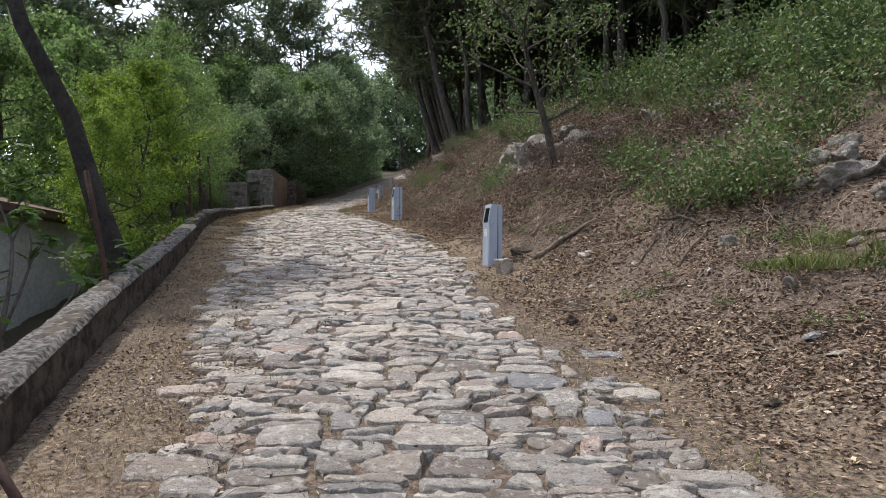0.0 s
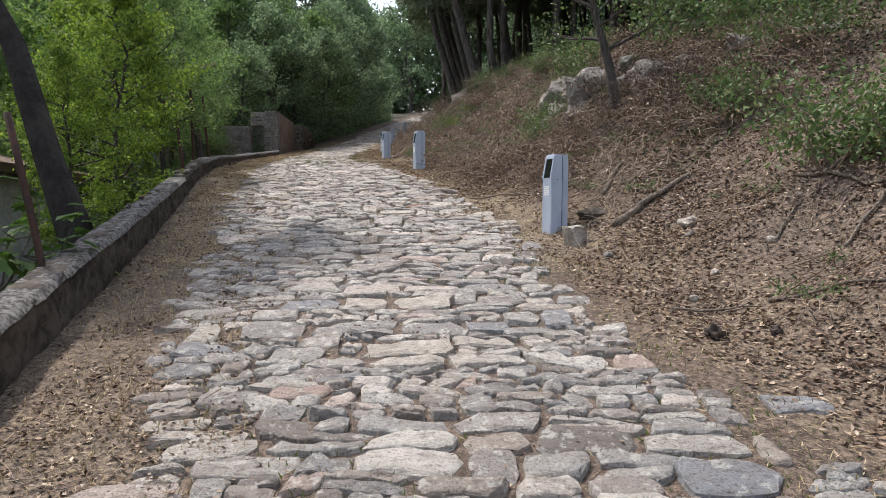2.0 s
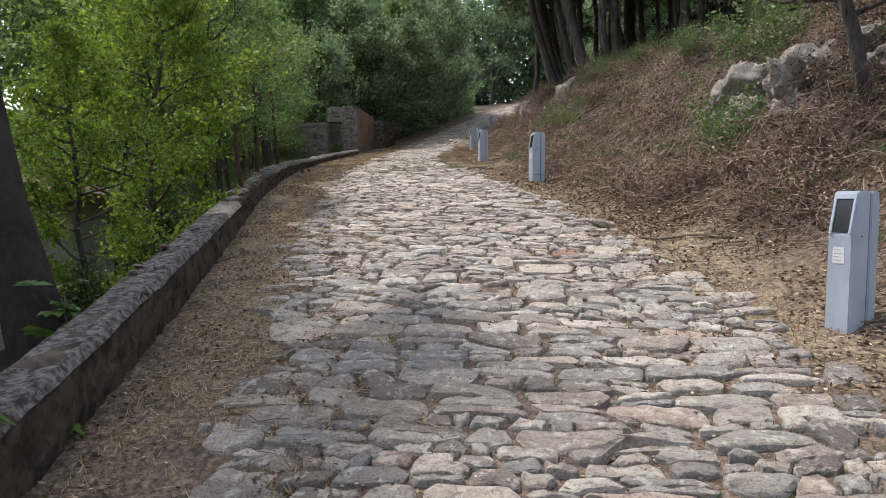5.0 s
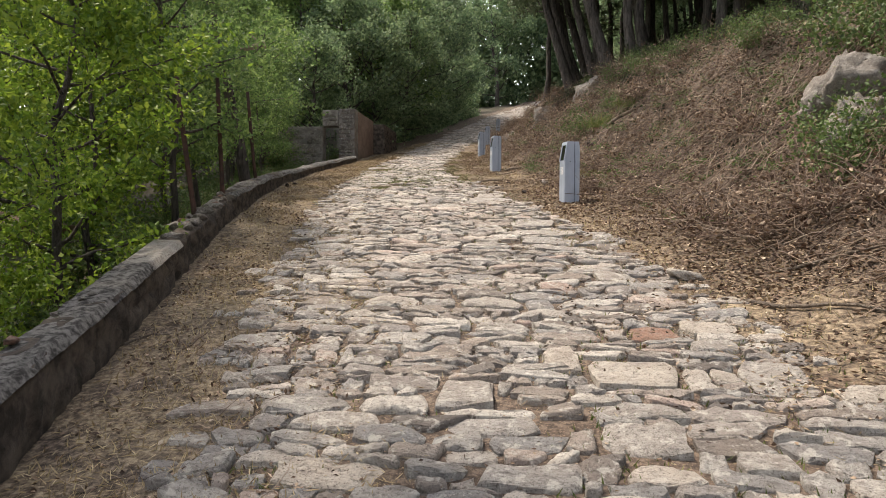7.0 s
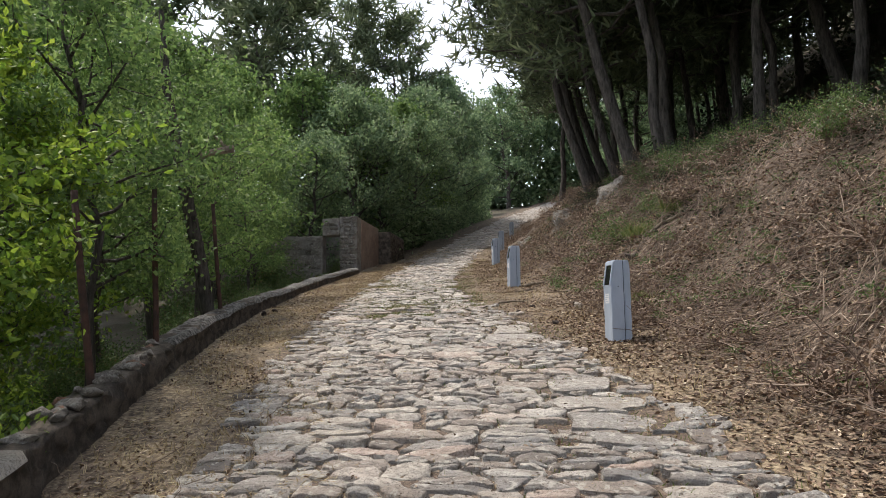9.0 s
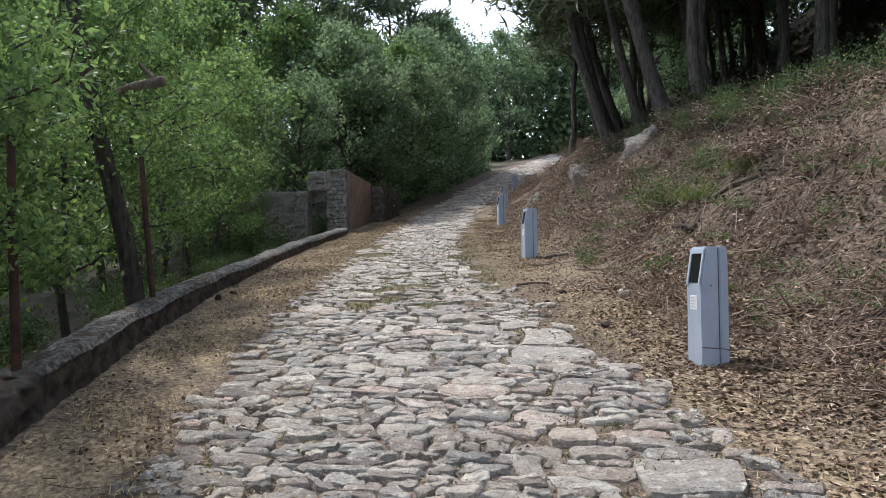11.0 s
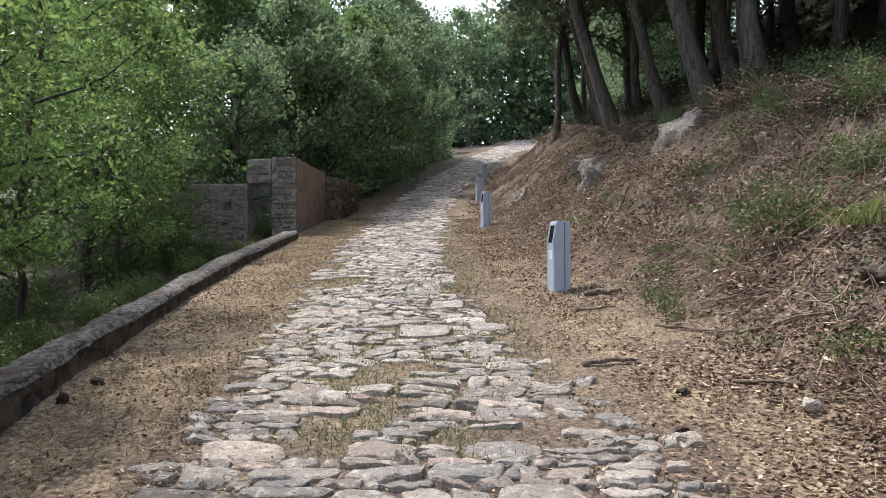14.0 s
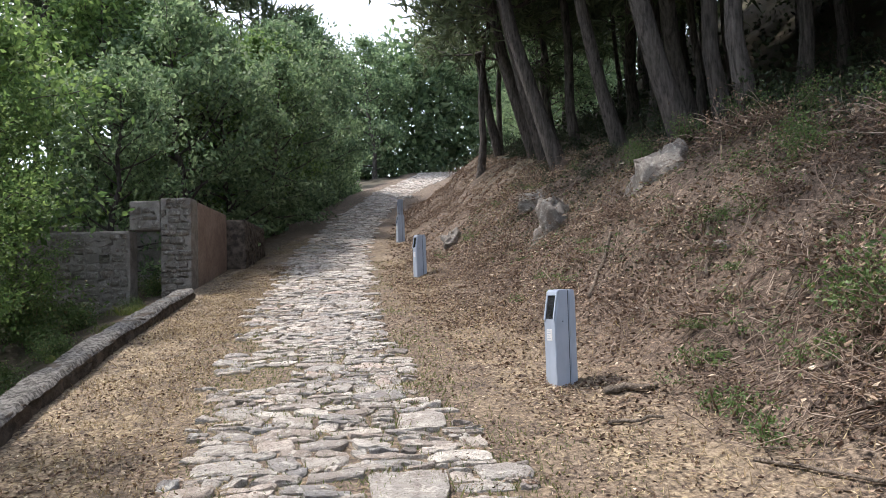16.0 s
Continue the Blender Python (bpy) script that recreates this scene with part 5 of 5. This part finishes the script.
# ---- the paving: each stone a piece ----
paving = tagged(new("paving"), "old road paved with worn irregular grey and tan stones", "paving", kind="structure")
rng = np.random.default_rng(61)
# large flat stones: place, half width, half depth
SLABS = [(-0.66, 6.07, 0.26, 0.11, M_PALE), (-1.52, 6.41, 0.2, 0.11, M_FLAG), (-1.56, 6.7, 0.15, 0.1, M_FLAG), (-1.38, 6.92, 0.18, 0.1, M_SLATE), (-1.01, 6.96, 0.14, 0.1, M_PALE), (-0.63, 6.97, 0.21, 0.13, M_PALE), (-1.93, 6.4, 0.08, 0.12, M_PALE),
         (-1.83, 6.1, 0.17, 0.1, M_SLATE), (-1.18, 6.2, 0.12, 0.07, M_FLAG), (-0.9, 6.35, 0.13, 0.08, M_FLAG), (-0.54, 6.38, 0.19, 0.09, M_FLAG), (-0.24, 6.2, 0.18, 0.09, M_PALE), (-0.2, 6.5, 0.12, 0.1, M_SLATE), (0.02, 6.68, 0.11, 0.12, M_FLAG),
         (0.25, 6.62, 0.11, 0.14, M_SLATE), (-0.35, 7.13, 0.1, 0.13, M_FLAG), (-1.29, 6.0, 0.14, 0.08, M_FLAG)]
SLABS += [(-0.01, 3.81, 0.23, 0.15, M_FLAG), (0.61, 4.68, 0.19, 0.1, M_SLATE), (1.16, 5.34, 0.13, 0.1, M_SLATE), (1.18, 4.47, 0.14, 0.08, M_PALE), (0.71, 4.37, 0.12, 0.1, M_FLAG), (0.87, 4.06, 0.09, 0.09, M_SLATE), (0.37, 4.0, 0.12, 0.1, M_FLAG), (-0.8, 3.79, 0.16, 0.13, M_FLAG)]
SLABS += [(-0.88, 11.48, 0.14, 0.12, M_RED), (-1.88, 10.56, 0.13, 0.16, M_FLAG), (-1.44, 10.99, 0.09, 0.14, M_PALE), (-1.08, 10.84, 0.22, 0.18, M_PALE), (-1.59, 9.83, 0.18, 0.08, M_FLAG), (-1.74, 10.22, 0.2, 0.07, M_FLAG), (-1.14, 10.14, 0.18, 0.1, M_FLAG), (-2.33, 9.82, 0.22, 0.08, M_PALE),
          (-0.41, 10.84, 0.16, 0.18, M_FLAG), (-0.06, 10.66, 0.15, 0.09, M_PALE), (-0.56, 11.58, 0.15, 0.12, M_PALE), (-0.7, 10.02, 0.11, 0.07, M_FLAG), (-3.14, 11.31, 0.22, 0.11, M_FLAG)]
SLABS += [(-1.55, 14.98, 0.22, 0.16, M_FLAG), (-1.44, 14.56, 0.3, 0.17, M_FLAG), (-1.38, 14.14, 0.28, 0.17, M_FLAG), (-1.26, 13.8, 0.26, 0.1, M_FLAG), (-2.04, 15.43, 0.11, 0.13, M_PALE), (-2.11, 16.92, 0.29, 0.17, M_FLAG), (-2.14, 17.44, 0.19, 0.24, M_FLAG), (-2.35, 17.88, 0.17, 0.14, M_FLAG),
          (-2.68, 17.77, 0.15, 0.18, M_FLAG), (-2.84, 17.13, 0.15, 0.1, M_FLAG), (-3.65, 21.21, 0.22, 0.26, M_FLAG), (-3.2, 20.65, 0.19, 0.11, M_FLAG), (-3.1, 21.37, 0.17, 0.08, M_FLAG), (-3.52, 22.38, 0.18, 0.17, M_FLAG)]


# wavy courses across the road, each broken into stones with slanting, pointed ends
def course_line(base, x):
    return base + 0.06 * vnoise(x, base, 1.1, 17) + 0.025 * vnoise(x, base, 4.5, 18)


def clear_of_slabs(poly):
    """The outline with the corners that lie under a slab drawn back to its edge; None where the stone is under it."""
    cx, cy = poly.mean(0)
    for a, b, c3, d3, _ in SLABS:
        if abs(cx - a) > 0.8 or abs(cy - b) > 0.6:
            continue
        c3, d3 = c3 + 0.008, d3 + 0.008
        if abs(cx - a) < c3 and abs(cy - b) < d3:
            return None
        inside = (np.abs(poly[:, 0] - a) < c3) & (np.abs(poly[:, 1] - b) < d3)
        if inside.any():
            poly = poly.copy()
            if abs(cy - b) / d3 > abs(cx - a) / c3:
                poly[inside, 1] = b + math.copysign(d3, cy - b)
            else:
                poly[inside, 0] = a + math.copysign(c3, cx - a)
    return poly


stones = []
y = -2.5
while y < 77:
    dy = rng.choice([0.08, 0.1, 0.13, 0.165]) * rng.uniform(0.85, 1.15) if y < 30 else 0.17
    left = float(wall_x(y)) + float(np.interp(y, [0, 8, 12, 18, 22, 30, 37, 45], [1.05, 0.7, 0.72, 1.0, 1.35, 1.25, 0.8, 0.5])) + 0.1 * rng.normal()
    right = float(post_x(y)) - float(np.interp(y, [0, 3, 6, 8, 10, 14, 18, 21, 26, 32], [1.2, 0.9, 1.0, 0.85, 0.48, 0.6, 0.95, 1.3, 1.4, 0.9])) + 0.1 * rng.normal()
    x = left
    skew = rng.normal() * 0.3
    while x < right:
        w = min(0.44, dy * rng.choice([1.1, 1.6, 2.1, 2.6, 3.3]) * rng.uniform(0.85, 1.15), max(right + 0.1 - x, 0.09))
        skew2 = rng.normal() * 0.4
        halves = ((0.0, 1.0),) if dy < 0.11 or rng.uniform() > 0.3 else ((0.0, 0.48), (0.5, 1.0))
        for h0, h1 in halves:
            b0y, b1y = y + dy * h0, y + dy * h1
            lo = [course_line(b0y, x + w * q) for q in (0.1, 0.5, 0.9)]
            hi = [course_line(b1y, x + w * q) for q in (0.9, 0.5, 0.1)]
            e = rng.uniform(0.0, 0.13, 4)
            jit = rng.normal(size=4) * (b1y - b0y) * 0.1
            poly = np.array([(x + w * e[0] - skew * dy * 0.4, lo[0]), (x + w * 0.5, lo[1] + jit[0]), (x + w * (1 - e[1]) - skew2 * dy * 0.4, lo[2]), (x + w, (lo[2] + hi[0]) / 2 + jit[1]),
                             (x + w * (1 - e[2]) + skew2 * dy * 0.4, hi[0]), (x + w * 0.5, hi[1] + jit[2]), (x + w * e[3] + skew * dy * 0.4, hi[2]), (x, (lo[0] + hi[2]) / 2 + jit[3])])
            poly = clear_of_slabs(poly)
            if poly is not None:
                stones.append((x + w / 2, (b0y + b1y) / 2, poly))
        x += w
        skew = skew2
    y += dy

SIDES = 13


def stone_shape(poly, rng, gap=0.005, rise=0.015):
    """A worn stone: the cell's outline, drawn in, with broken edges and a nearly flat top. Points round (0, 0)."""
    n = SIDES
    c0 = poly.mean(0)
    nxt = np.roll(poly, -1, 0)
    poly = np.stack([poly * 0.93 + nxt * 0.07, poly * 0.07 + nxt * 0.93], 1).reshape(-1, 2)
    seg = np.linalg.norm(np.roll(poly, -1, 0) - poly, axis=1)
    acc = np.concatenate([[0], np.cumsum(seg)])
    q = (np.arange(n) + rng.uniform(-0.25, 0.25, n)) / n * acc[-1] % acc[-1]
    loop = np.concatenate([poly, poly[:1]])
    ring = np.stack([np.interp(q, acc, loop[:, i]) for i in (0, 1)], -1) - c0
    r = np.linalg.norm(ring, axis=1, keepdims=True)
    ring = ring * (1 - gap / np.maximum(r, 0.02)) * (1 + rng.normal(size=(n, 1)) * 0.05)
    tilt = rng.normal(size=2) * [0.1, 0.16] * min(1, 0.1 / r.max())
    hgt = rise * rng.uniform(0.6, 1.6)
    V = []
    for sc, z, jag in ((1.0, -0.04, 0), (0.98, hgt * 0.4, 0.005), (0.88, hgt * 0.9, 0.005), (0.55, hgt * 1.05, 0.006)):
        p = ring * sc
        V.append(np.concatenate([p, z + (p @ tilt)[:, None] * (z > 0) + rng.normal(size=(n, 1)) * jag], 1))
    V.append(np.array([[0, 0, hgt * 1.08 + rng.normal() * 0.003]]))
    j = np.arange(n)
    j2 = (j + 1) % n
    F = np.concatenate([np.stack([k * n + j, k * n + j2, (k + 1) * n + j2, (k + 1) * n + j], -1) for k in range(3)])
    return c0, np.concatenate(V), F, np.stack([3 * n + j, 3 * n + j2, np.full(n, 4 * n)], -1)


def crisp(me, count):
    """Flat broken sides, smooth worn tops."""
    side = np.arange(3 * SIDES) < 2 * SIDES
    me.polygons.foreach_set("use_smooth", np.concatenate([np.tile(~side, count), np.ones(len(me.polygons) - 3 * SIDES * count, bool)]))
    return me


rest, made = [], 0
for x, y, poly in stones:
    lost = vnoise(x, y, 0.8, 44) + 0.6 * vnoise(x, y, 2.5, 45)
    if lost > (1.35 if y < 18.5 else 0.95 if y < 27 else 1.2):
        continue
    c0, V, F, T = stone_shape(poly, rng, rise=0.015 if y < 19 else 0.012)
    gz = hz(c0[0], c0[1])
    V[:, 2] += V[:, 1] * (hz(c0[0], c0[1] + 0.1) - hz(c0[0], c0[1] - 0.1)) / 0.2
    if 5.2 < y < 8.6 and made < 295:
        ob = part("stone", crisp(mesh_np("stone", V, [F, T], M_STONE), 1), paving)
        ob.location = (c0[0], c0[1], gz)
        made += 1
    else:
        rest.append((V + (c0[0], c0[1], gz), F, T))
Vs, Qs, Ts, n = [], [], [], 0
for V, F, T in rest:
    Vs.append(V)
    Qs.append(F + n)
    Ts.append(T + n)
    n += len(V)
far_stones = crisp(mesh_np("paving_stones", np.concatenate(Vs), [np.concatenate(Qs), np.concatenate(Ts)], M_STONES), len(rest))
tagged(part("paving_stones", far_stones, paving), "worn paving stones further along the road", kind="stuff")
for x, y, sx, sy, material in SLABS:
    corners = np.array([(-1, -1), (0, -1.02), (1, -1), (1.02, 0), (1, 1), (0, 1.02), (-1, 1), (-1.02, 0)]) * (sx, sy) * (1 + rng.normal(size=(8, 1)) * 0.06) + rng.normal(size=(8, 2)) * 0.012
    c0, V, F, T = stone_shape(corners, rng, 0.0, 0.013)
    V[:, 2] += V[:, 1] * (hz(x, y + 0.1) - hz(x, y - 0.1)) / 0.2
    ob = part("slab", crisp(mesh_np("slab", V, [F, T], material), 1), paving)
    ob.location = (x, y, hz(x, y) + 0.004)
